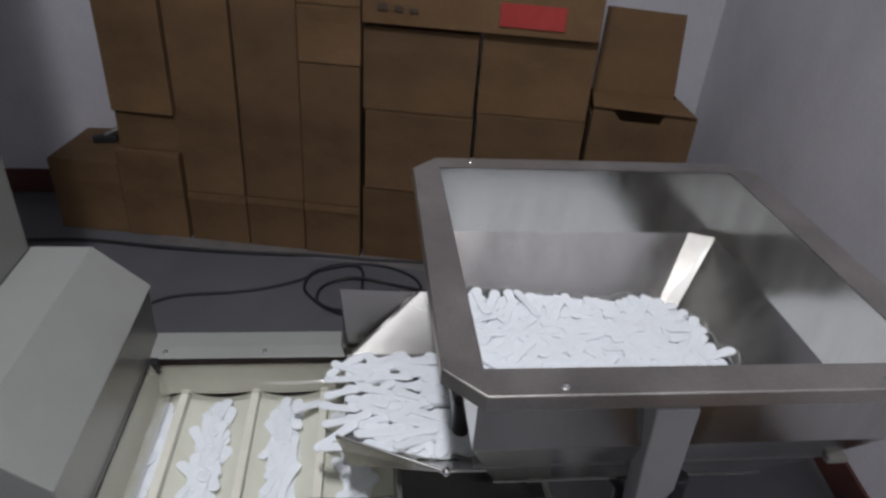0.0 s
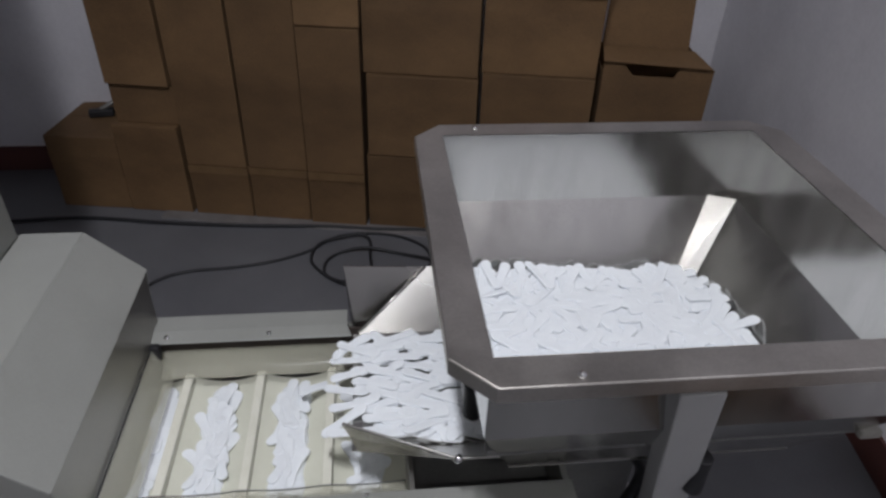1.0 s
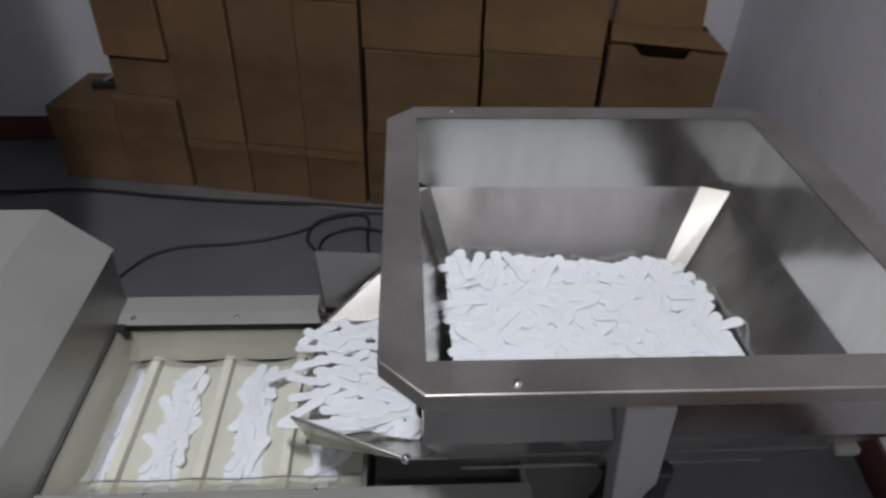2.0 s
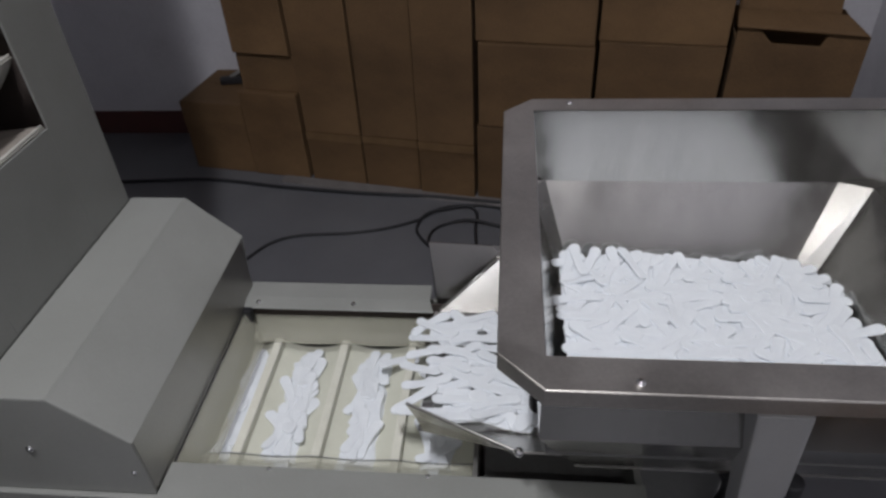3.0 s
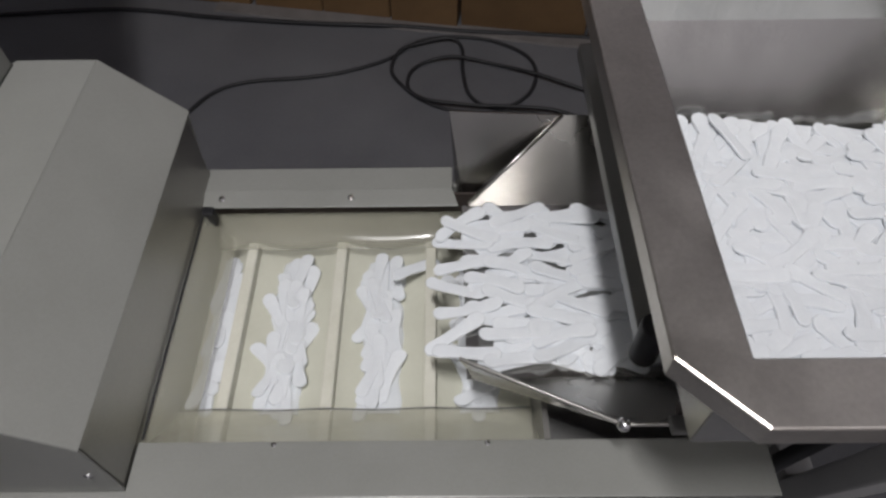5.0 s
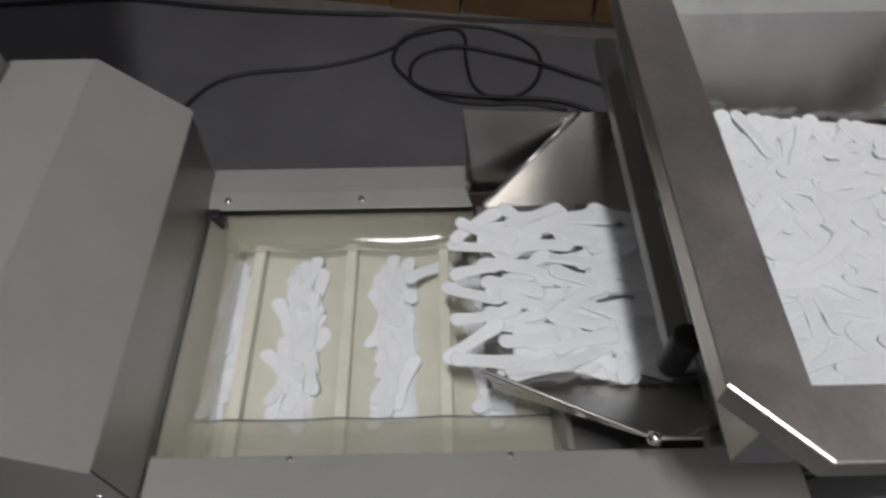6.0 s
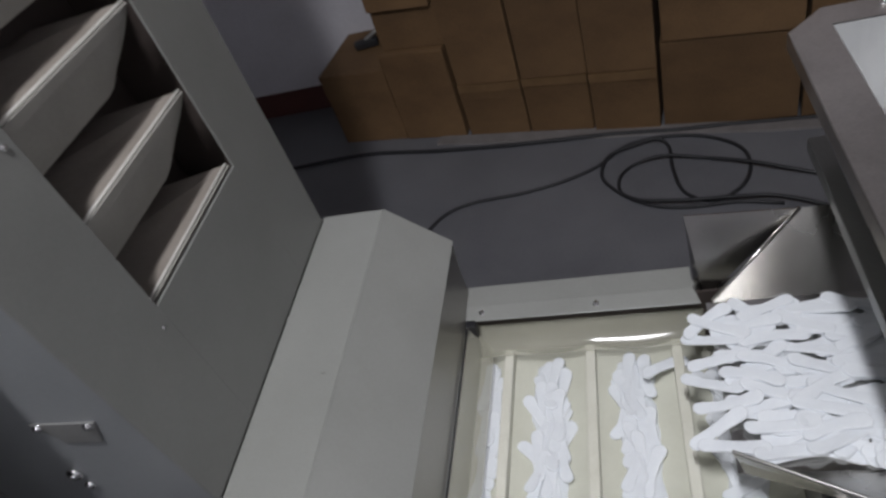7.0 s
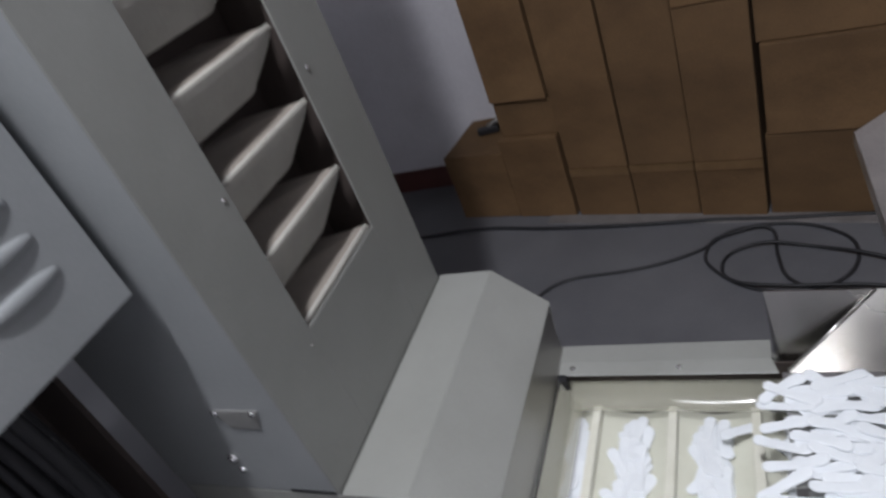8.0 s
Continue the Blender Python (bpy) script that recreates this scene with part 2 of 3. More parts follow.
def carton(s, d, z, w, dep, h, label, tape="none", turn=0.0, seams=True, ground=STACK):
    """A closed corrugated carton; s along the stack, d behind its face line, z the base."""
    m = ground @ pose(s + w / 2, d + dep / 2, z, 0, 0, turn)
    t = thing("carton", m, label, "cardboard box", "stacked cartons")
    g = 0.0025
    bm = box(-w / 2 + g, w / 2 - g, -dep / 2, dep / 2, 0.0005, h - 0.004, 0.004)
    bmesh.ops.subdivide_edges(bm, edges=[e for e in bm.edges if e.calc_length() > 0.1], cuts=3, use_grid_fill=True)
    seed = s * 7.1 + z * 3.3
    for v in bm.verts:
        n = noise.noise_vector(Vector((v.co.x * 4 + seed, v.co.y * 4, v.co.z * 4 + seed)))
        if 0.02 < v.co.z < h - 0.02:
            v.co.y += n.y * 0.006
    part("body", bm, M_CARD, t, local=True)
    if seams:
        for k, sgn in enumerate((-1, 1)):
            b2 = box(-w / 2 + g + 0.002, w / 2 - g - 0.002, 0.002 if sgn > 0 else -dep / 2 + 0.001, dep / 2 - 0.001 if sgn > 0 else -0.002, h - 0.004, h - 0.0005, 0.001)
            part("top_flap", b2, M_CARD, t, local=True)
    if tape == "level":
        part("tape", box(-w / 2 + g, w / 2 - g, -dep / 2 - 0.0022, -dep / 2 - 0.0002, h * 0.86, h * 0.99), M_TAPE, t, "glossy brown parcel tape", local=True)
    if tape == "upright":
        part("tape", box(-0.026, 0.026, -dep / 2 - 0.0082, -dep / 2 - 0.0062, 0.02, h - 0.01), M_TAPE, t, "glossy brown parcel tape", local=True)
    return t


PLAIN = "brown corrugated cardboard carton stacked against the wall"
TALL = "tall narrow brown cardboard carton in the stack"
ROWS = [
    (-0.575, 0.0, 0.0, 0.300, 0.40, 0.33, "low brown carton on the floor at the end of the stack", "none", 2.0),
    (-0.270, 0.0, 0.0, 0.268, 0.40, 0.395, PLAIN, "none", 0.0),
    (-0.255, 0.03, 0.395, 0.262, 0.36, 0.160, "flat brown carton lying between two larger ones", "none", 0.0),
    (-0.255, 0.012, 0.558, 0.256, 0.36, 0.52, "brown carton with crushed edge resting on flat carton", "none", -1.0),
    (0.013, 0.0, 0.0, 0.251, 0.40, 0.235, TALL, "level", 0.0), (0.014, 0.003, 0.235, 0.250, 0.40, 1.05, TALL, "none", 0.0),
    (0.266, 0.004, 0.0, 0.246, 0.40, 0.240, TALL, "level", 0.0), (0.268, 0.0, 0.240, 0.245, 0.40, 1.03, TALL, "none", 0.0),
    (0.514, -0.012, 0.0, 0.236, 0.40, 0.245, TALL, "level", 0.0), (0.514, -0.010, 0.245, 0.236, 0.40, 0.585, TALL, "none", 0.0), (0.514, -0.016, 0.831, 0.236, 0.40, 0.205, TALL, "none", 0.0), (0.514, -0.004, 1.037, 0.236, 0.40, 0.22, TALL, "none", 0.0),
    (0.755, 0.0, 0.0, 0.427, 0.40, 0.335, PLAIN, "none", 0.0), (0.764, -0.006, 0.336, 0.418, 0.40, 0.330, PLAIN, "none", 0.0), (0.754, 0.0, 0.668, 0.424, 0.40, 0.310, PLAIN, "none", 0.0),
    (1.190, 0.0, 0.0, 0.412, 0.40, 0.345, PLAIN, "none", 0.0), (1.190, 0.0, 0.346, 0.412, 0.40, 0.345, PLAIN, "none", 0.0), (1.184, 0.0, 0.692, 0.415, 0.40, 0.300, PLAIN, "none", 0.0),
    (1.620, 0.0, 0.0, 0.385, 0.36, 0.33, PLAIN, "none", 0.0),
]
nudge = random.Random(3)
for s, d, z, w, dep, h, label, tape, turn in ROWS:
    carton(s, d, z, w, dep, h, label, tape, turn + nudge.uniform(-0.5, 0.5))

# the wide marked carton on top, standing a little proud
top = carton(0.756, -0.035, 0.996, 0.835, 0.42, 0.33, "wide brown carton with red printed label on the stack")
part("label", box(0.483 - 0.4175, 0.708 - 0.4175, -0.2195, -0.2172, 0.030, 0.108), M_RED, top, "red printed rectangle", local=True)
for k in range(3):
    part("printed_mark", box(0.058 - 0.4175 + k * 0.055, 0.092 - 0.4175 + k * 0.055, -0.2195, -0.2172, 0.050, 0.074 - 0.006 * k), M_INK, top, "unreadable dark print", local=True)

carton(0.80, -0.36, 0.0, 0.36, 0.44, 0.27, "brown cardboard carton standing on the floor beside the wall", ground=Matrix.Identity(4))

# the open carton with its flaps up
OP = STACK @ pose(1.6225 + 0.19, 0.18, 0.331)
op = thing("open_carton", OP, "open brown carton with flaps raised, beside the wall", "cardboard box", "stacked cartons")
w, dep, h, th = 0.385, 0.36, 0.385, 0.005
yf = -dep / 2 + th / 2
part("front_panel", plate([(-w / 2, yf, 0.001), (w / 2, yf, 0.001), (w / 2, yf, h + 0.030), (0.075, yf, h + 0.034), (0.058, yf, h - 0.006), (-0.085, yf, h - 0.004), (-0.125, yf, h + 0.038), (-w / 2, yf, h + 0.042)], th), M_CARD, op, "front with a torn dark opening", local=True)
part("back_panel", box(-w / 2, w / 2, dep / 2 - th, dep / 2, 0.001, h, 0.0015), M_CARD, op, local=True)
for sgn in (-1, 1):
    part("side_panel", box(*sorted((sgn * w / 2, sgn * (w / 2 - th))), -dep / 2 + th, dep / 2 - th, 0.001, h, 0.0015), M_CARD, op, local=True)
part("bottom_panel", box(-w / 2 + th, w / 2 - th, -dep / 2 + th, dep / 2 - th, 0.001, 0.007), M_CARD, op, local=True)
part("flap", plate([(-w / 2 - 0.005, -dep / 2 - 0.015, h + 0.050), (w / 2 - 0.010, -dep / 2 - 0.015, h + 0.038), (w / 2 - 0.05, -dep / 2 + 0.12, h + 0.056), (-w / 2 + 0.005, -dep / 2 + 0.12, h + 0.062)], 0.005, 0.0015), M_CARD, op, "half-closed flap", local=True)
part("flap", plate([(-w / 2 + 0.002, -dep / 2 + 0.125, h + 0.062), (w / 2 - 0.07, -dep / 2 + 0.125, h + 0.056), (w / 2 - 0.085, -dep / 2 + 0.165, h + 0.36), (-w / 2 + 0.01, -dep / 2 + 0.165, h + 0.37)], 0.005, 0.0015), M_CARD, op, "flap standing upright", local=True)

t = thing("packing_sheet", STACK @ pose(0.6, -0.02, 0), "pale flattened packing sheet edge under the cartons", "packing sheet")
bm = bmesh.new()
line = []
for k in range(41):
    s_ = -0.72 + 1.7 * k / 40
    edge = -0.036 + 0.012 * noise.noise(Vector((s_ * 3, 1.0, 0))) + 0.004 * noise.noise(Vector((s_ * 17, 2.0, 0)))
    line.append([bm.verts.new((s_, y, z)) for y, z in ((edge, 0.0006), (edge + 0.003, 0.006 + 0.003 * noise.noise(Vector((s_ * 5, 4.0, 0)))), (0.018, 0.008), (0.018, 0.0006))])
for a, b in zip(line, line[1:]):
    for i in range(4):
        bm.faces.new((a[i], a[(i + 1) % 4], b[(i + 1) % 4], b[i]))
bm.faces.new(line[0][::-1])
bm.faces.new(line[-1])
part("sheet", bm, M_SHEET, t, local=True)

# ---- conveyor base ----
DECK = 0.537
base = thing("conveyor", pose(-0.3, 1.0, 0), "grey painted cleated belt conveyor standing on floor", "conveyor")
XL, XR, YF, YB = -0.985, 0.342, 0.725, 1.287
part("front_panel", box(-1.049, XR, YF, YF + 0.012, 0.05, DECK - 0.001, 0.003), M_PAINT, base)
part("back_panel", box(-1.049, XR, YB - 0.012, YB, 0.05, DECK - 0.03, 0.003), M_PAINT, base)
part("end_panel", box(-1.049, -1.037, YF + 0.0125, YB - 0.0125, 0.05, 0.499, 0.003), M_PAINT, base)
part("end_panel", box(XR - 0.012, XR, YF + 0.0125, YB - 0.0125, 0.05, DECK - 0.002, 0.003), M_PAINT, base)
part("front_flange", box(-0.479, XR + 0.002, YF - 0.003, 0.797, DECK - 0.001, DECK + 0.005, 0.0024), M_PAINT, base)
# deck colour turned dark in place of the shadow below the chute
part("deck_plate", box(0.0728, XR + 0.002, 0.7975, YB, 0.438, 0.442, 0.0015), M_VIB, base, "recessed deck, darkened for the shade under the chute")
part("inner_plate", box(-0.489, -0.481, 0.741, YB - 0.013, 0.40, 0.676), M_DULL, base, "dull stainless side plate")
part("inner_plate", box(0.056, 0.064, 0.80, 1.205, 0.38, DECK - 0.002), M_DULL, base)
part("front_inner_plate", box(-0.480, 0.055, 0.792, 0.797, 0.38, DECK - 0.002), M_STEEL, base)
part("cover_strip", plate([(-0.490, 1.236, DECK + 0.005), (-0.060, 1.236, DECK + 0.005), (-0.060, 1.287, DECK + 0.005), (-0.490, 1.287, DECK + 0.005)], 0.004, 0.0012), M_PAINT, base, "grey folded cover strip")
part("strip_lip", plate([(-0.490, 1.2355, DECK + 0.0065), (-0.060, 1.2355, DECK + 0.0065), (-0.050, 1.205, DECK - 0.002), (-0.493, 1.205, DECK - 0.002)], 0.003, 0.001), M_PAINT, base)
for x in (-0.45, -0.232):
    screw(base, (x, 1.220, DECK + 0.0037), (0, -0.25, 0.97), 0.006)
for x in (-0.30, -0.02):
    screw(base, (x, 0.792, DECK + 0.004), (0, 0, 1), 0.004)
screw(base, (-0.44, YF, 0.49), (0, -1, 0), 0.007)
part("seal_strip", box(-0.492, -0.462, 1.190, 1.2085, 0.503, 0.5375, 0.003), M_BLACK, base, "black rubber seal")
part("seam", box(-0.4785, -0.4755, 0.802, 1.186, 0.5352, 0.5375), M_BLACK, base, "dark seam along the hood")
for x in (-0.93, 0.29):
    for y in (0.77, 1.24):
        part("levelling_foot", rod((x, y, 0.001), (x, y, 0.06), 0.022, 16), M_BLACK, base, smooth=True)

# belt with troughs between its cleats
PITCH, FIRST, ZB = 0.1567, -0.412, 0.425
BY0, BY1 = 0.822, 1.207
bm = bmesh.new()
cols = []
for i in range(0, 64):
    x = -0.480 + i * (0.535 / 63)
    u = ((x - FIRST) / PITCH) % 1.0
    sag = 0.010 - 0.022 * math.sin(math.pi * u) ** 0.8
    cols.append([bm.verts.new((x, BY0 + (BY1 - BY0) * k / 6, ZB + sag)) for k in range(7)])
for a, b in zip(cols, cols[1:]):
    for k in range(6):
        bm.faces.new((a[k], a[k + 1], b[k + 1], b[k]))
part("belt", bm, M_BELT, base, "cream plastic belt, shallow troughs", smooth=True)
for k in range(4):
    x = FIRST + k * PITCH
    if x < 0.05:
        part("cleat", box(x - 0.0095, x + 0.0095, BY0 + 0.002, BY1 - 0.012, ZB - 0.004, ZB + 0.028, 0.0035), M_CLEAT, base, "cream plastic cleat")


def curved_sheet(profile, x0, x1, wave, thick=0.002, cols=44):
    """A bent strip of clear sheet: (y, z) down its slope, with a gentle wave along its free edge."""
    bm = bmesh.new()
    line = smooth_line([(0, y, z) for y, z in profile], 4)
    grid = []
    for i in range(cols + 1):
        x = x0 + (x1 - x0) * i / cols
        u = ((x - FIRST) / PITCH) % 1.0
        grid.append([bm.verts.new((x, q.y, q.z - wave * math.sin(math.pi * u) * (k / (len(line) - 1)) ** 2)) for k, q in enumerate(line)])
    for a, b in zip(grid, grid[1:]):
        for k in range(len(line) - 1):
            bm.faces.new((a[k], a[k + 1], b[k + 1], b[k]))
    bmesh.ops.recalc_face_normals(bm, faces=bm.faces)
    bmesh.ops.solidify(bm, geom=bm.faces[:], thickness=thick)
    return bm


SKIRT = "clear yellowed plastic skirt"
part("side_skirt", curved_sheet([(1.222, 0.502), (1.215, 0.486), (1.204, 0.468), (1.186, 0.459), (1.176, 0.459)], -0.470, -0.046, 0.004), M_CLEAR, base, SKIRT, smooth=True)
front = part("side_skirt", curved_sheet([(0.7985, 0.529), (0.826, 0.497), (0.852, 0.470), (0.878, 0.458)], -0.474, 0.052, 0.006), M_CLEAR, base, SKIRT, smooth=True)
part("end_skirt", plate([(-0.4785, 0.80, 0.534), (-0.4785, 1.205, 0.534), (-0.444, 1.196, 0.452), (-0.444, 0.81, 0.452)], 0.002), M_CLEAR, base, SKIRT)
edge = [(-0.474 + 0.526 * k / 36, 0.8785, 0.4585 - 0.006 * math.sin(math.pi * (((-0.474 + 0.526 * k / 36 - FIRST) / PITCH) % 1.0))) for k in range(37)]
part("cut_edge", cable(edge, 0.0013, 6, 1), M_VIB, front, "dark cut edge")
# dark sheet painting the shadow line between cover strip and skirt
part("gap_shade", box(-0.480, 0.055, 1.232, 1.236, 0.40, DECK - 0.002), M_DARK, base, "dark sheet standing in for the gap's shade")

# three-sided hood beside the belt
HB = [(-0.479, 0.540), (-0.479, 0.677), (-0.583, 0.777), (-0.703, 0.777)]
hood = thing("conveyor_hood", pose(-0.6, 1.0, DECK), "folded grey sheet-metal hood over the conveyor turn", "machine cover")
for (xa, za), (xb, zb), nm in ((HB[1], HB[2], "sloping_sheet"), (HB[2], HB[3], "top_sheet")):
    part(nm, plate([(xa, 0.735, za), (xa, 1.287, za), (xb, 1.287, zb), (xb, 0.735, zb)], 0.003, 0.001), M_PAINT, hood)
part("end_sheet", box(-1.049, -1.0455, 0.737, 1.285, 0.50, 0.778), M_PAINT, hood)
part("front_sheet", plate([(-1.045, 0.737, 0.538), (-0.480, 0.737, 0.538), (-0.480, 0.737, 0.676), (-0.583, 0.737, 0.775), (-1.045, 0.737, 0.775)], 0.004, 0.001), M_PAINT, hood)
part("back_sheet", plate([(-1.045, 1.285, 0.510), (-0.492, 1.285, 0.510), (-0.480, 1.285, 0.676), (-0.583, 1.285, 0.775), (-1.045, 1.285, 0.775)], 0.004, 0.001), M_PAINT, hood)
screw(hood, (-0.66, 0.735, 0.655), (0, -1, 0), 0.007)
screw(hood, (-0.50, 0.735, 0.60), (0, -1, 0), 0.005)
part("scratch", box(-0.6105, -0.6035, 0.930, 0.9318, 0.7785, 0.7789), M_DULL, hood)

# ---- bucket elevator tower ----
TX, TY0, TY1, TZ1 = -0.705, 0.735, 1.277, 2.55
tower = thing("bucket_elevator", pose(-0.84, 1.0, 0.775), "grey painted bucket elevator tower with window opening", "elevator")
WY0, WY1, WZ0, WZ1 = 0.866, 1.138, 1.023, 1.75
part("side_sheet", box(TX - 0.004, TX, TY0, WY0, 0.779, TZ1), M_TOWER, tower)
part("side_sheet", box(TX - 0.004, TX, WY1, TY1, 0.779, TZ1), M_TOWER, tower)
part("side_sheet", box(TX - 0.004, TX, WY0 + 0.0004, WY1 - 0.0004, 0.779, WZ0), M_TOWER, tower)
part("side_sheet", box(TX - 0.004, TX, WY0 + 0.0004, WY1 - 0.0004, WZ1, TZ1), M_TOWER, tower)
part("front_sheet", box(-1.045, TX - 0.0045, TY0, TY0 + 0.004, 0.779, TZ1), M_PAINT2, tower)
part("back_sheet", box(-1.045, TX - 0.0045, TY1 - 0.004, TY1, 0.779, TZ1), M_TOWER, tower)
part("far_sheet", box(-1.049, -1.045, TY0, TY1, 0.779, TZ1), M_TOWER, tower)
part("top_sheet", box(-1.049, TX, TY0, TY1, TZ1, TZ1 + 0.004), M_TOWER, tower)
# belt brown deepened to hold the shade behind the buckets; cheeks likewise
part("inner_liner", box(-0.836, -0.830, TY0 + 0.01, TY1 - 0.01, 0.80, TZ1 - 0.01), M_DARK, tower, "brown inner belt with the tower's shade in its colour")
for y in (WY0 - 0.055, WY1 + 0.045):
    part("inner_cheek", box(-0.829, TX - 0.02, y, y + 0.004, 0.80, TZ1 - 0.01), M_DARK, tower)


def bucket_wall(z):
    """The bowed front of one bucket, leaning inwards and rounded back at its end."""
    bm = bmesh.new()
    grid = []
    for j in range(7):
        v = j / 6
        row = []
        for i in range(13):
            u = i / 12
            end = max(0.0, (u - 0.8) / 0.2)
            y = WY0 - 0.03 + (WY1 + 0.010 - 0.045 * v - WY0 + 0.03) * u
            row.append(bm.verts.new((-0.7225 - 0.030 * v ** 1.5 - 0.020 * end ** 2 * v, y, z - 0.074 * v)))
        grid.append(row)
    for a, b in zip(grid, grid[1:]):
        for i in range(12):
            bm.faces.new((a[i], a[i + 1], b[i + 1], b[i]))
    bmesh.ops.recalc_face_normals(bm, faces=bm.faces)
    bmesh.ops.solidify(bm, geom=bm.faces[:], thickness=0.003)
    return bm


for k in range(6):
    z = 1.020 + 0.131 * k
    b = part("bucket", plate([(-0.7275, WY0 - 0.03, z - 0.001), (-0.7275, WY1 + 0.010, z - 0.001), (-0.826, WY1 - 0.042, z + 0.010), (-0.829, WY0 + 0.10, z + 0.018), (-0.826, WY0 - 0.03, z + 0.008)], 0.004), M_ELBELT, tower, "worn grey-brown bucket floor")
    part("front_wall", bucket_wall(z), M_LIP, b, "cream plastic bucket front")
    part("lip", rod((-0.7235, WY0 - 0.03, z + 0.002), (-0.7255, WY1 + 0.010, z + 0.002), 0.0024, 8, bevel=0.0008), M_RIMLIP, b, "bucket lip paler than its front", smooth=True)
part("latch", plate([(-0.845, 0.7335, 0.985), (-0.750, 0.7335, 0.985), (-0.768, 0.7335, 0.944), (-0.822, 0.7335, 0.944)], 0.003, 0.001), M_VIB, tower, "small steel latch plate")
for x in (-0.835, -0.762):
    screw(tower, (x, 0.732, 0.980), (0, -1, 0), 0.006)
screw(tower, (-0.872, 0.735, 0.866), (0, -1, 0), 0.011)
screw(tower, (-0.872, 0.735, 0.835), (0, -1, 0), 0.008)
screw(tower, (TX, 0.852, 1.275), (1, 0, 0), 0.004)
screw(tower, (TX, 0.852, 1.000), (1, 0, 0), 0.003)
screw(tower, (TX, 1.165, 1.33), (1, 0, 0), 0.005)
part("foot_gap", box(-0.80, -0.712, 0.7335, 0.7347, 0.780, 0.786), M_BLACK, tower)

# ---- control cabinet ----
rng0 = random.Random(11)
cab = thing("control_cabinet", pose(-1.0, 0.5, 1.237), "grey control cabinet with pressed louvres beside the tower", "cabinet")
part("body", box(-1.25, -0.785, 0.22, 0.712, 1.237, 1.95, 0.004), M_PAINT2, cab)
part("side_door", box(-0.7845, -0.780, 0.225, 0.709, 1.240, 1.945, 0.0015), M_PAINT2, cab)
for k in range(6):
    z = 1.329 + 0.046 * k
    own = bmesh.new()
    bmesh.ops.create_uvsphere(own, u_segments=16, v_segments=8, radius=1.0)
    own.transform(Matrix.Translation((-0.780, 0.60, z)) @ Matrix.Diagonal((0.0075, 0.056, 0.0115, 1)))
    part("louvre", own, M_PAINT2, cab, smooth=True)
# sheet and column are added to fill the space below with painted shade
part("cabinet_shade", box(-1.159, -1.052, 0.690, 0.700, 0.001, 1.2365), M_DARK, cab, "added dark sheet standing in for shade")
part("column", box(-1.25, -1.16, 0.30, 0.70, 0.001, 1.2365, 0.004), M_DARK, cab, "added column, dark for the shade below the cabinet")
for k in range(9):
    x, y = -1.13 + 0.024 * k, 0.52 + 0.14 * rng0.random()
    pts = [(x, y, 1.236), (x + 0.008 * rng0.random(), y + 0.01, 1.05), (x - 0.01 + 0.02 * rng0.random(), y + 0.02 * rng0.random(), 0.80), (x - 0.02, y - 0.01, 0.40), (x - 0.03, y - 0.03, 0.02)]
    single("hanging_cable", cable(pts, 0.008 + 0.004 * rng0.random()), M_BLACK, "thick black cable hanging under the control cabinet", "cable", "cabinet cables", smooth=True)

# ---- steel hopper ----
RZ = 0.943
hx0, hx1, hy0, hy1, ch = 0.098, 0.915, 0.648, 1.420, 0.056
ix0, ix1, iy0, iy1 = 0.157, 0.845, 0.703, 1.366
hop = thing("feed_hopper", pose(0.5, 1.0, 0), "brushed stainless steel feed hopper with flat rim", "hopper")
outer = [(hx0 + ch, hy0), (hx1 - ch, hy0), (hx1, hy0 + ch), (hx1, hy1 - ch), (hx1 - ch, hy1), (hx0 + ch, hy1), (hx0, hy1 - ch), (hx0, hy0 + ch)]
bm = bmesh.new()


def rim_ring(z, grow=0.0):
    cx, cy = (hx0 + hx1) / 2, (hy0 + hy1) / 2
    return [bm.verts.new((x + grow * (1 if x > cx else -1), y + grow * (1 if y > cy else -1), z)) for x, y in outer]


inn_t = [bm.verts.new((x, y, RZ)) for x, y in ((ix0, iy0), (ix1, iy0), (ix1, iy1), (ix0, iy1))]
out_t = rim_ring(RZ, -0.0022)
out_k = rim_ring(RZ - 0.0008, -0.0008)
out_m = rim_ring(RZ - 0.0025)
out_b = rim_ring(RZ - 0.026)
out_u = rim_ring(RZ - 0.026, -0.003)
out_v = rim_ring(RZ - 0.004, -0.003)
inn_b = [bm.verts.new((x, y, RZ - 0.004)) for x, y in ((ix0 - 0.002, iy0 - 0.002), (ix1 + 0.002, iy0 - 0.002), (ix1 + 0.002, iy1 + 0.002), (ix0 - 0.002, iy1 + 0.002))]
for inn, out in ((inn_t, out_t), (inn_b, out_v)):
    for a, b, i, j in ((0, 1, 0, 1), (2, 3, 1, 2), (4, 5, 2, 3), (6, 7, 3, 0)):
        bm.faces.new((out[a], out[b], inn[j], inn[i]))
    for a, b, i in ((1, 2, 1), (3, 4, 2), (5, 6, 3), (7, 0, 0)):
        bm.faces.new((out[a], out[b], inn[i]))
for lo, hi in ((out_k, out_t), (out_m, out_k), (out_b, out_m), (out_u, out_b), (out_v, out_u)):
    for i in range(8):
        bm.faces.new((lo[i], lo[(i + 1) % 8], hi[(i + 1) % 8], hi[i]))
part("rim", bm, M_RIM, hop, "flat folded rim with clipped corners")
FZ = 0.780
tx0, tx1, ty0, ty1, TZ = 0.225, 0.726, 0.790, 1.255, 0.60
T = 0.0025
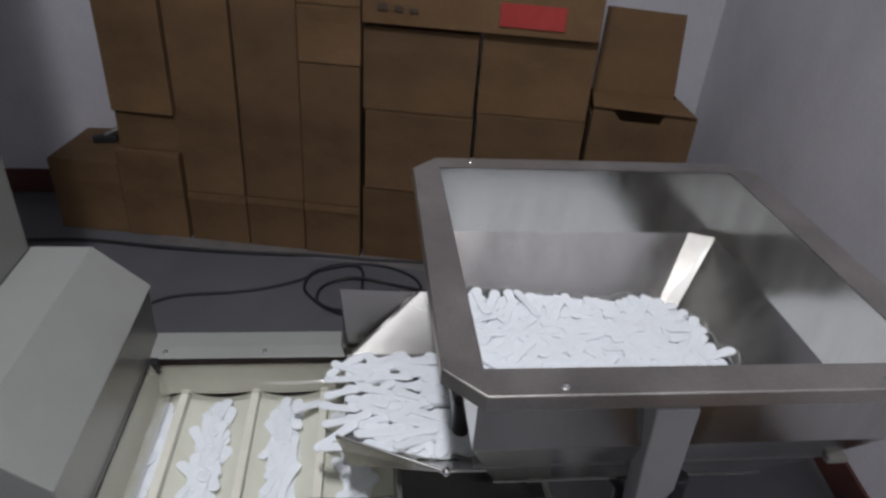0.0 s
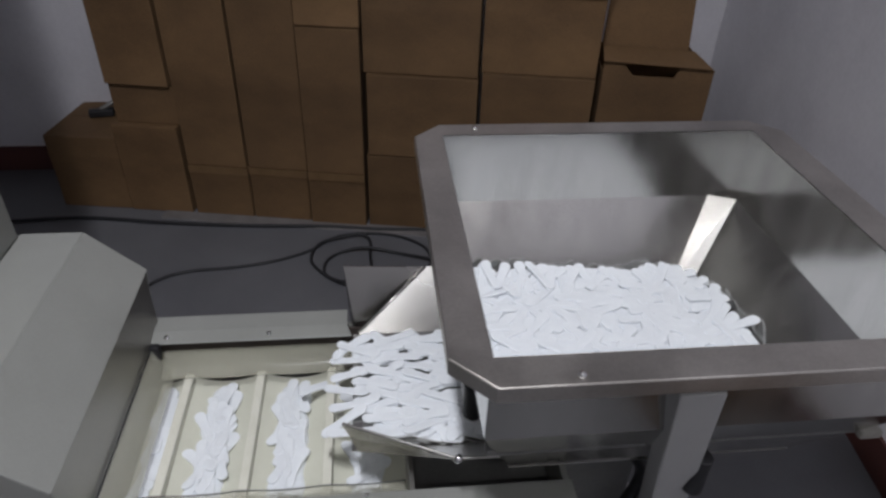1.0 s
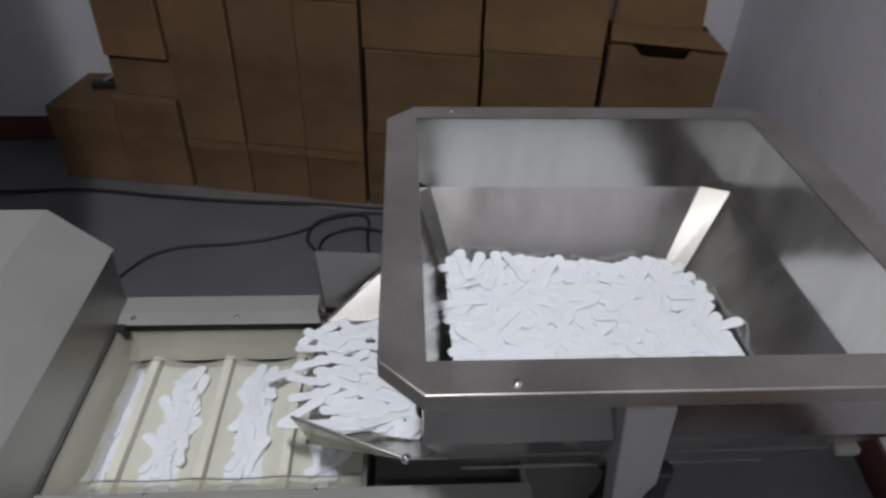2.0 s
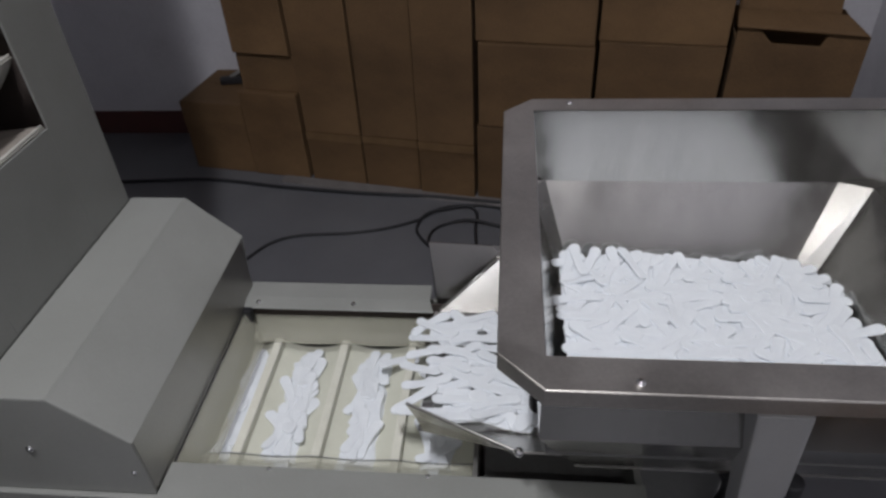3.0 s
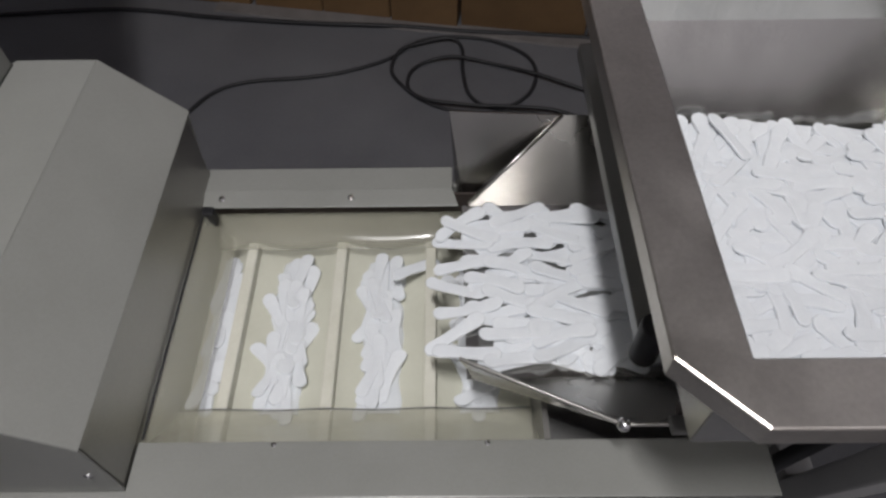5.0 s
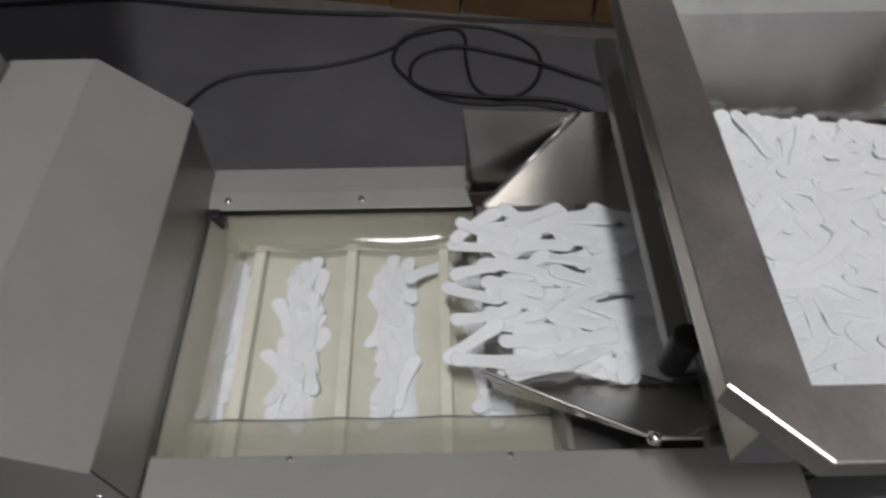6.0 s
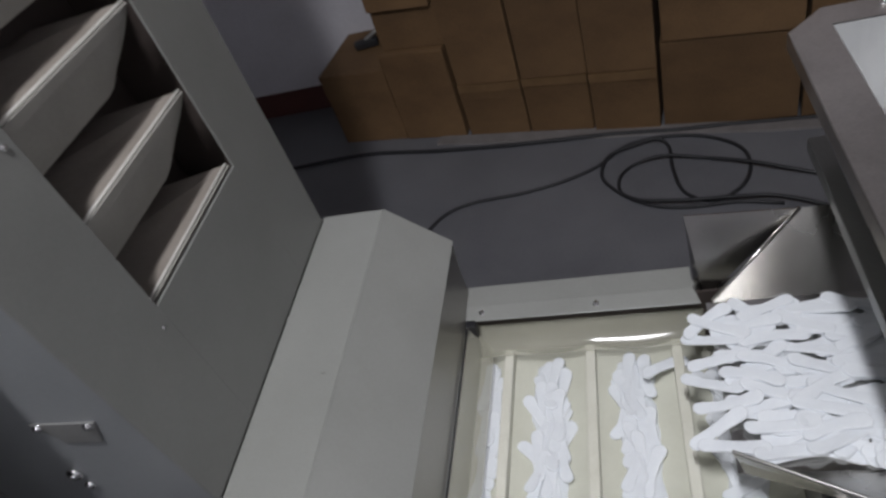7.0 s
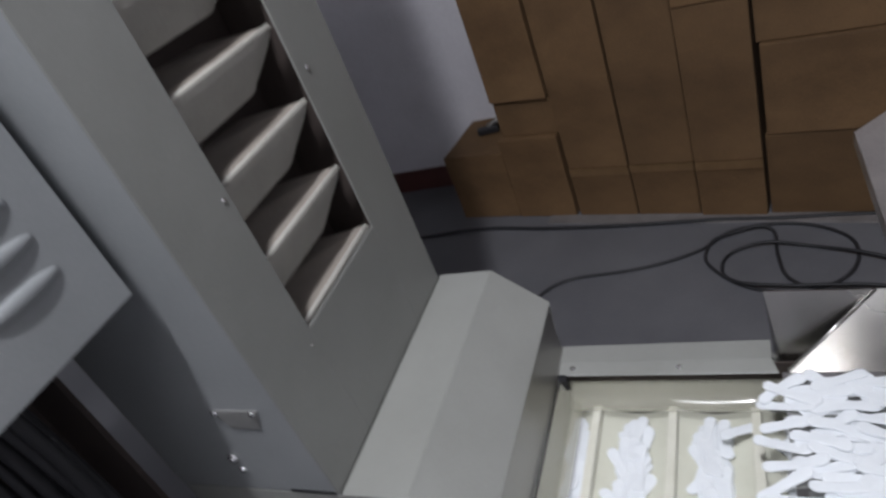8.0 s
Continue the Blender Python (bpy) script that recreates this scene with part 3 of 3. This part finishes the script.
# upright upper walls
part("upper_wall", plate([(ix0, iy1, RZ - 0.001), (ix1, iy1, RZ - 0.001), (ix1, iy1, FZ), (ix0, iy1, FZ)], T), M_STEEL, hop)
part("upper_wall", plate([(ix0, iy0, RZ - 0.001), (ix1, iy0, RZ - 0.001), (ix1, iy0, FZ), (ix0, iy0, FZ)], T), M_STEEL, hop)
part("upper_wall", plate([(ix0, iy0, RZ - 0.001), (ix0, iy1, RZ - 0.001), (ix0, iy1, FZ), (ix0, iy0, FZ)], T), M_STEEL, hop)
part("upper_wall", plate([(ix1, iy0, RZ - 0.001), (ix1, iy1, RZ - 0.001), (ix1, iy1, FZ), (ix1, iy0, FZ)], T), M_STEEL, hop)
# sloping lower walls, with a narrow corner facet
fb, fc = 0.060, 0.024
part("lower_wall", plate([(ix0, iy1, FZ), (ix1 - fb, iy1, FZ), (tx1 - 0.036, ty1, TZ), (tx0, ty1, TZ)], T), M_STEEL, hop)
part("lower_wall", plate([(ix0, iy0, FZ), (ix1, iy0, FZ), (tx1, ty0, TZ), (tx0, ty0, TZ)], T), M_STEEL, hop)
part("lower_wall", plate([(ix0, iy0, FZ), (ix0, iy1, FZ), (tx0, ty1, TZ), (tx0, ty0, TZ)], T), M_STEEL, hop)
part("lower_wall", plate([(ix1, iy0, FZ), (ix1, iy1 - fc, FZ), (tx1, ty1 - 0.02, TZ), (tx1, ty0, TZ)], T), M_STEEL, hop)
part("corner_facet", plate([(ix1 - fb, iy1, FZ), (ix1, iy1 - fc, FZ), (tx1, ty1 - 0.02, TZ), (tx1 - 0.036, ty1, TZ)], T), M_SATIN, hop)
part("corner_facet", plate([(ix1 - fb, iy1, FZ), (ix1, iy1, FZ), (ix1, iy1 - fc, FZ)], T), M_SATIN, hop)
part("corner_facet", plate([(ix0 + 0.032, iy1 + 0.0006, FZ), (ix0 - 0.0006, iy1 - 0.03, FZ), (tx0 - 0.0006, ty1 - 0.02, TZ), (tx0 + 0.022, ty1 + 0.0006, TZ)], T), M_SATIN, hop)
part("throat_floor", box(tx0 - 0.002, tx1 + 0.002, ty0 - 0.002, ty1 + 0.002, TZ - 0.004, TZ - 0.001), M_STEEL, hop)
part("side_rail", box(0.150, 0.178, 0.85, 1.40, 0.690, 0.715, 0.002), M_PAINT, hop, "grey square rail under the rim")
part("bumper", rod((0.166, 0.855, 0.660), (0.166, 0.855, 0.735), 0.017, 16, bevel=0.004), M_BLACK, hop, "black rubber spring mount", smooth=True)
part("bumper", rod((0.52, 0.722, 0.600), (0.52, 0.722, 0.683), 0.017, 16, bevel=0.004), M_BLACK, hop, "black rubber spring mount", smooth=True)
for x in (0.265, 0.745):
    screw(hop, (x, 0.664, RZ), (0, 0, 1), 0.006)
screw(hop, (0.23, 1.395, RZ), (0, 0, 1), 0.006)

stand = thing("hopper_stand", pose(0.5, 1.0, 0), "light grey square-tube stand under the steel hopper", "machine stand")


def splayed_leg():
    """A square tube that leans inwards towards its foot."""
    bm = box(0.402, 0.468, 0.655, 0.700, 0.0, 1.0, 0.004)
    for v in bm.verts:
        low = 0.903 - (0.012 + 0.891 * v.co.z)
        v.co = Vector((v.co.x + 0.18 * low, v.co.y + 0.22 * low, 0.903 - low))
    return bm


part("leg", splayed_leg(), M_LEG, stand, "leaning square-tube leg")
part("leg", box(0.545, 0.605, 1.370, 1.413, 0.012, 0.912, 0.004), M_LEG, stand)
# cross rails take the deeper grey to show them shaded by the hopper
part("cross_rail", box(0.490, 0.790, 0.742, 0.762, 0.690, 0.702, 0.003), M_VIB, stand)
part("rail_end", box(0.7905, 0.830, 0.730, 0.766, 0.686, 0.702, 0.005), M_LIP, stand, "cream plastic end cap")
part("cross_rail", box(0.17, 0.430, 0.742, 0.762, 0.690, 0.702, 0.003), M_VIB, stand)
# no real member: a dark strip that paints the shade under the apron
part("rail_shade", box(0.18, 0.80, 0.763, 0.775, 0.690, 0.745, 0.003), M_DARK, stand, "added dark strip for the shade behind the rails")
part("long_rail", box(0.548, 0.602, 0.872, 1.3695, 0.10, 0.16, 0.004), M_LEG, stand)
part("foot_plate", box(0.52, 0.67, 0.82, 1.45, 0.001, 0.011, 0.002), M_LEG, stand)

# both colours are darkened to stand in for the hopper's shadow
vb = thing("vibrator_base", pose(0.48, 1.05, 0), "grey vibrator base, darkened for the shade under the hopper", "machine base")
part("body", box(0.30, 0.53, 0.92, 1.15, 0.001, 0.46, 0.006), M_VIB, vb)
part("top_block", box(0.32, 0.52, 0.94, 1.13, 0.461, 0.538, 0.006), M_DARK, vb, "drive block with the hopper's shade in its colour")

# ---- vibrating chute ----
CT = 0.552
chute = thing("vibrating_chute", pose(0.1, 1.03, CT), "shallow stainless steel chute with flared sides", "chute")
A, C, B = (0.120, 1.297, 0.652), (-0.064, 1.310, 0.652), (-0.035, 1.190, CT)
C2 = (-0.056, 1.215, CT - 0.012)
A2, N, B2 = (0.132, 0.771, 0.652), (-0.057, 0.858, 0.652), (-0.035, 0.879, CT)
part("tray", plate([(-0.045, 0.879, CT), (0.52, 0.879, CT), (0.52, 1.190, CT), (-0.045, 1.190, CT)], 0.003), M_STEEL, chute)
part("back_side", plate([B, (0.45, 1.190, CT), (0.45, 1.297, 0.652), A], 0.0025), M_SATIN, chute)
part("back_wing", plate([A, C, (-0.052, 1.275, 0.475), (-0.040, 1.245, 0.500)], 0.0025), M_SATIN, chute)
part("bend", rod(A, (-0.034, 1.192, CT + 0.004), 0.0035, 8), M_STEEL, chute, smooth=True)
part("front_side", plate([B2, (0.45, 0.879, CT), (0.45, 0.771, 0.652), A2], 0.0025), M_SATIN, chute)
part("front_wing", plate([A2, N, (-0.045, 0.872, 0.60)], 0.004), M_SATIN, chute)
part("front_wing", plate([A2, (-0.045, 0.872, 0.60), B2], 0.004), M_SATIN, chute)
part("edge_bead", rod(A2, N, 0.0026, 10, bevel=0.001), M_DULL, chute, smooth=True)
part("edge_bead", rod(A2, (0.45, 0.771, 0.652), 0.0026, 10, bevel=0.001), M_DULL, chute, smooth=True)
own = bmesh.new()
bmesh.ops.create_uvsphere(own, u_segments=14, v_segments=8, radius=0.0085)
own.transform(Matrix.Translation(A2))
part("welded_corner", own, M_CHROME, chute, "bright ground weld", smooth=True)
# block coloured as dark as the shade beneath the tray
part("drive_block", box(0.17, 0.44, 0.92, 1.15, 0.541, CT - 0.003, 0.003), M_DARK, chute, "vibrator block with the shade under the tray in its colour")

# ---- white pieces ----
def piece_mesh(name, length, wide, waist, thick, bend):
    """A slender tongue with two rounded ends, soft all round its edge."""
    bm = bmesh.new()
    rh, rt = wide / 2, wide * 0.44
    out = [(length / 2 - rh + rh * math.cos(radians(a)), rh * math.sin(radians(a))) for a in (-95, -57, -19, 19, 57, 95)]
    out += [(length * 0.12, waist * 0.52), (-length * 0.14, waist * 0.49)]
    out += [(-length / 2 + rt + rt * math.cos(radians(a)), rt * math.sin(radians(a))) for a in (85, 123, 161, 199, 237, 275)]
    out += [(-length * 0.14, -waist * 0.49), (length * 0.12, -waist * 0.52)]
    n = len(out)
    rings = []
    for z, inset in ((0.0, 0.0016), (thick * 0.35, 0.0), (thick * 0.75, 0.0002), (thick, 0.0016)):
        ring = []
        for x, y in out:
            d = Vector((x * 0.35, y)).normalized() * inset
            ring.append(bm.verts.new((x - d.x, y - d.y + bend * 4 * (x / length) ** 2, z)))
        rings.append(ring)
    for a, b in zip(rings, rings[1:]):
        for k in range(n):
            bm.faces.new((a[k], a[(k + 1) % n], b[(k + 1) % n], b[k]))
    bm.faces.new(rings[0][::-1])
    bm.faces.new(rings[-1])
    return mesh_of(name, bm, M_WHITE)


PIECES = [piece_mesh("piece", 0.101, 0.0250, 0.0188, 0.0044, 0.000), piece_mesh("piece", 0.106, 0.0245, 0.0180, 0.0042, 0.006), piece_mesh("piece", 0.096, 0.0260, 0.0192, 0.0046, -0.005)]
rng = random.Random(5)


def piece(parent, x, y, z, rx, ry, rz, k=None):
    ob = new("piece", PIECES[rng.randrange(3) if k is None else k])
    ob.parent = parent
    ob.matrix_local = ORIGIN[parent.name].inverted() @ pose(x, y, z, rx, ry, rz)
    return ob


def heap_sheet(xs, ys, height, nx, ny):
    bm = bmesh.new()
    g = []
    for i in range(nx + 1):
        row = []
        for j in range(ny + 1):
            x, y = xs[0] + (xs[1] - xs[0]) * i / nx, ys[0] + (ys[1] - ys[0]) * j / ny
            row.append(bm.verts.new((x, y, height(x, y) - 0.006)))
        g.append(row)
    for i in range(nx):
        for j in range(ny):
            bm.faces.new((g[i][j], g[i + 1][j], g[i + 1][j + 1], g[i][j + 1]))
    return bm


def heap_z(x, y):
    v = noise.noise(Vector((x * 9, y * 9, 2.0))) * 0.010 + noise.noise(Vector((x * 26, y * 26, 5.0))) * 0.005
    back = min(1.0, max(0.0, (y - 0.98) / 0.26))
    along = min(1.0, max(0.0, (x - 0.22) / 0.50))
    return 0.670 + 0.8 * v - 0.020 * back * back * (0.25 + 0.75 * along)


heap = thing("white_piece_heap", pose(0.46, 1.0, 0.60), "heap of white bone-shaped moulded pieces filling the hopper", "pieces")
core = part("heap_core", heap_sheet((0.217, 0.738), (0.765, 1.250), lambda x, y: heap_z(x, y) + 0.003, 60, 60), M_WHITE, heap, smooth=True)
core["kind"] = "stuff"
rows = []


def inside(x, y, turn):
    for q in (-0.045, 0.045):
        u, v = x + q * math.cos(turn), y + q * math.sin(turn)
        if not (0.216 < u < 0.752 and 0.78 < v < 1.268):
            return False
    return True


while len(rows) < 232:
    x, y, turn = rng.uniform(0.22, 0.750), rng.uniform(0.80, 1.265), rng.choice((0, 0, 90)) + rng.gauss(10, 36)
    if inside(x, y, radians(turn)) and all((x - a) ** 2 + (y - b) ** 2 > 0.0185 ** 2 for a, b in rows):
        rows.append((x, y))
        piece(heap, x, y, heap_z(x, y) - 0.0046 + rng.uniform(0, 0.0036), rng.gauss(0, 2.6), rng.gauss(0, 2.2), turn)
for x, y, z, ry, turn in ((0.728, 1.03, 0.674, -9, 12),):
    piece(heap, x, y, z, 0, ry, turn)
# the ragged edges: back, both sides
for k in range(24):
    x = 0.236 + 0.0195 * k + rng.uniform(-0.008, 0.008)
    y = 1.212 + rng.uniform(-0.016, 0.010)
    piece(heap, x, y, heap_z(x, y) - 0.001 + rng.uniform(-0.003, 0.005), rng.gauss(0, 6), rng.uniform(-8, 2), 90 + rng.gauss(0, 26))
for x, y, lift, turn in ((0.236, 1.214, 0.008, 78), (0.252, 1.220, 0.011, 100), (0.276, 1.212, 0.008, 66), (0.330, 1.222, 0.008, 96), (0.362, 1.220, 0.010, 112)):
    piece(heap, x, y, heap_z(x, y) + lift, rng.gauss(0, 8), rng.uniform(-10, -3), turn)
for k in range(15):
    y = 0.86 + 0.0255 * k + rng.uniform(-0.008, 0.008)
    piece(heap, 0.253 + rng.uniform(-0.010, 0.008), y, heap_z(0.25, y) + rng.uniform(-0.003, 0.004), rng.gauss(0, 6), rng.uniform(-8, 0), 180 + rng.gauss(0, 24))
for k in range(14):
    y = 0.84 + 0.0285 * k + rng.uniform(-0.010, 0.010)
    piece(heap, 0.702 + rng.uniform(-0.014, 0.008), y, heap_z(0.70, y) + rng.uniform(-0.003, 0.004), rng.gauss(0, 6), rng.uniform(-3, 7), rng.gauss(0, 26))

tray_heap = thing("white_pieces_on_chute", pose(0.08, 1.03, CT), "white bone-shaped moulded pieces sliding along steel chute", "pieces")
for layer, count in ((0, 58), (1, 52), (2, 34)):
    rows = []
    for k in range(count):
        for tries in range(40):
            x, y = rng.uniform(0.0, 0.30), rng.uniform(0.900, 1.168)
            if all((x - a) ** 2 / 0.060 ** 2 + (y - b) ** 2 / 0.0185 ** 2 > 1 for a, b in rows):
                break
        rows.append((x, y))
        piece(tray_heap, x, y, CT + 0.002 + 0.0046 * layer, rng.gauss(0, 5), rng.gauss(0, 3), rng.choice((0, 180)) + rng.gauss(0, 20))
for x, y, z, ry, rz in ((-0.050, 1.150, 0.556, 10, 32), (-0.046, 1.108, 0.553, 16, -14), (-0.042, 1.066, 0.558, 9, 8), (-0.058, 1.024, 0.552, 15, -24), (-0.040, 0.985, 0.556, 13, 4), (-0.060, 0.948, 0.553, 14, 30), (-0.044, 0.915, 0.557, 9, -10), (-0.036, 1.128, 0.562, 6, -30)):
    piece(tray_heap, x, y, z, 0, -ry, rz)

for k in range(-1, 3):
    c = FIRST + (k + 0.5) * PITCH if k >= 0 else -0.444
    half = 0.036 if k >= 0 else 0.020
    row = thing("white_pieces_on_belt", pose(c, 1.03, ZB), "row of white bone-shaped pieces lying in belt trough", "pieces", "rows of pieces on the belt")

    def row_z(x, y):
        e = abs(x - c) / (half + 0.002) + noise.noise(Vector((x * 20, y * 25, k))) * 0.30
        return ZB - 0.013 + 0.018 * max(0.0, 1 - e ** 4) + noise.noise(Vector((x * 40, y * 40, 3.0))) * 0.0022

    sheet = part("row_core", heap_sheet((c - half, c + half), (0.885, 1.172), row_z, 14, 44), M_WHITE, row, smooth=True)
    sheet["kind"] = "stuff"
    for n in range((24, 26, 24)[k] if k >= 0 else 14):
        y = 0.918 + 0.222 * ((n * 0.618 + 0.13 * k) % 1.0)
        x = c + rng.uniform(-0.62, 0.62) * half
        piece(row, x, y, row_z(x, y) - 0.005 + rng.uniform(0, 0.003), rng.gauss(0, 5), rng.gauss(0, 4), 90 + rng.gauss(0, 15 if k >= 0 else 6))
# strays on the last stretch of belt below the chute
row = thing("white_pieces_on_belt", pose(0.0, 1.03, ZB), "loose white bone-shaped pieces fallen below the chute", "pieces", "rows of pieces on the belt")
for x, y, z, rx, ry, turn in ((-0.045, 1.10, 0.428, 6, 8, 130), (-0.030, 1.02, 0.430, -8, 6, 60), (-0.045, 0.95, 0.428, 5, -6, 110), (-0.015, 0.92, 0.430, 4, 5, 35), (-0.020, 1.06, 0.436, -5, 6, 85)):
    piece(row, x, y, z, rx, ry, turn)
for x, y, z, rx, ry, turn in ((-0.125, 1.135, 0.452, 6, 12, 28),):
    piece(row, x, y, z, rx, ry, turn)

# ---- cables ----
R = 0.008
pts = [(-2.2, 2.52, R), (-1.9, 2.54, R), (-1.47, 2.58, R), (-1.19, 2.59, R), (-0.87, 2.535, R), (-0.56, 2.497, R), (-0.23, 2.472, R), (0.01, 2.438, R), (0.25, 2.415, R), (0.60, 2.36, R), (0.9, 2.20, R)]
single("power_cable", cable(pts, R), M_BLACK, "black power cable lying along the carton stack", "cable", smooth=True)
r = 0.006
pts = [(-0.98, 1.80, r), (-0.857, 2.053, r), (-0.79, 2.146, r), (-0.692, 2.189, r), (-0.516, 2.206, r), (-0.376, 2.239, r), (-0.252, 2.298, r), (-0.16, 2.384, r), (-0.047, 2.410, r), (0.084, 2.390, r), (0.19, 2.317, r), (0.224, 2.231, r), (0.199, 2.124, r + 0.004), (0.133, 2.061, r), (0.064, 2.055, r), (0.006, 2.115, r), (-0.012, 2.236, r), (-0.012, 2.351, r), (-0.05, 2.385, r + 0.015), (-0.13, 2.375, r + 0.008),
       (-0.215, 2.335, r + 0.006), (-0.243, 2.241, r), (-0.204, 2.159, r), (-0.14, 2.09, r), (-0.057, 2.046, r), (0.045, 2.030, r), (0.16, 2.03, r), (0.28, 2.00, r)]
single("loose_cable", cable(pts, r), M_BLACK, "thin black cable lying in loose loops on floor", "cable", smooth=True)
pts = [(0.62, 1.95, r), (0.419, 2.098, r), (0.316, 2.147, r + 0.01), (0.215, 2.198, r + 0.014), (0.094, 2.262, r), (-0.032, 2.287, r + 0.014), (-0.124, 2.281, r), (-0.180, 2.226, r), (-0.185, 2.146, r), (-0.135, 2.085, r + 0.01), (-0.06, 2.062, r + 0.014), (0.03, 2.048, r + 0.014), (0.14, 2.045, r + 0.010), (0.27, 2.022, r + 0.012), (0.42, 1.95, r)]
single("loose_cable", cable(pts, r), M_BLACK, "thin black cable curling over another on the floor", "cable", smooth=True)
pts = [(-1.2, 0.66, 0.33), (-0.95, 0.70, 0.372), (-0.805, 0.713, 0.383), (-0.6, 0.714, 0.392), (-0.413, 0.714, 0.405), (-0.2, 0.714, 0.425), (0.025, 0.714, 0.452), (0.15, 0.712, 0.470), (0.28, 0.712, 0.460), (0.37, 0.74, 0.40)]
single("hung_cable", cable(pts, 0.0105), M_BLACK, "black cable tied along the conveyor's front panel", "cable", smooth=True)
single("cable_tie", box(-0.419, -0.412, 0.7010, 0.7248, 0.360, 0.442, 0.001), M_TIE, "white nylon tie holding the cable", "cable tie")
pts = [(0.440, 0.875, 0.535), (0.470, 0.866, 0.528), (0.498, 0.852, 0.502), (0.506, 0.846, 0.458), (0.492, 0.845, 0.395), (0.465, 0.845, 0.30), (0.450, 0.85, 0.16), (0.46, 0.87, 0.02)]
single("hose", cable(pts, 0.014), M_BLACK, "black ribbed hose hanging under the hopper", "hose", smooth=True)

# small clamp left on the low carton
M0 = STACK @ pose(-0.40, 0.21, 0.3305, 0, 0, 20)
cl = thing("metal_clamp", M0, "small grey metal clamp lying on low carton", "clamp")
part("jaw", box(-0.070, 0.030, -0.018, 0.018, 0.001, 0.034, 0.008), M_BLACK, cl, local=True)
part("screw_rod", rod((-0.02, 0, 0.030), (0.08, 0.02, 0.075), 0.011, bevel=0.002), M_DULL, cl, local=True, smooth=True)
part("handle", rod((0.05, -0.045, 0.066), (0.085, 0.07, 0.080), 0.009, bevel=0.002), M_BLACK, cl, "black clamp handle", local=True, smooth=True)
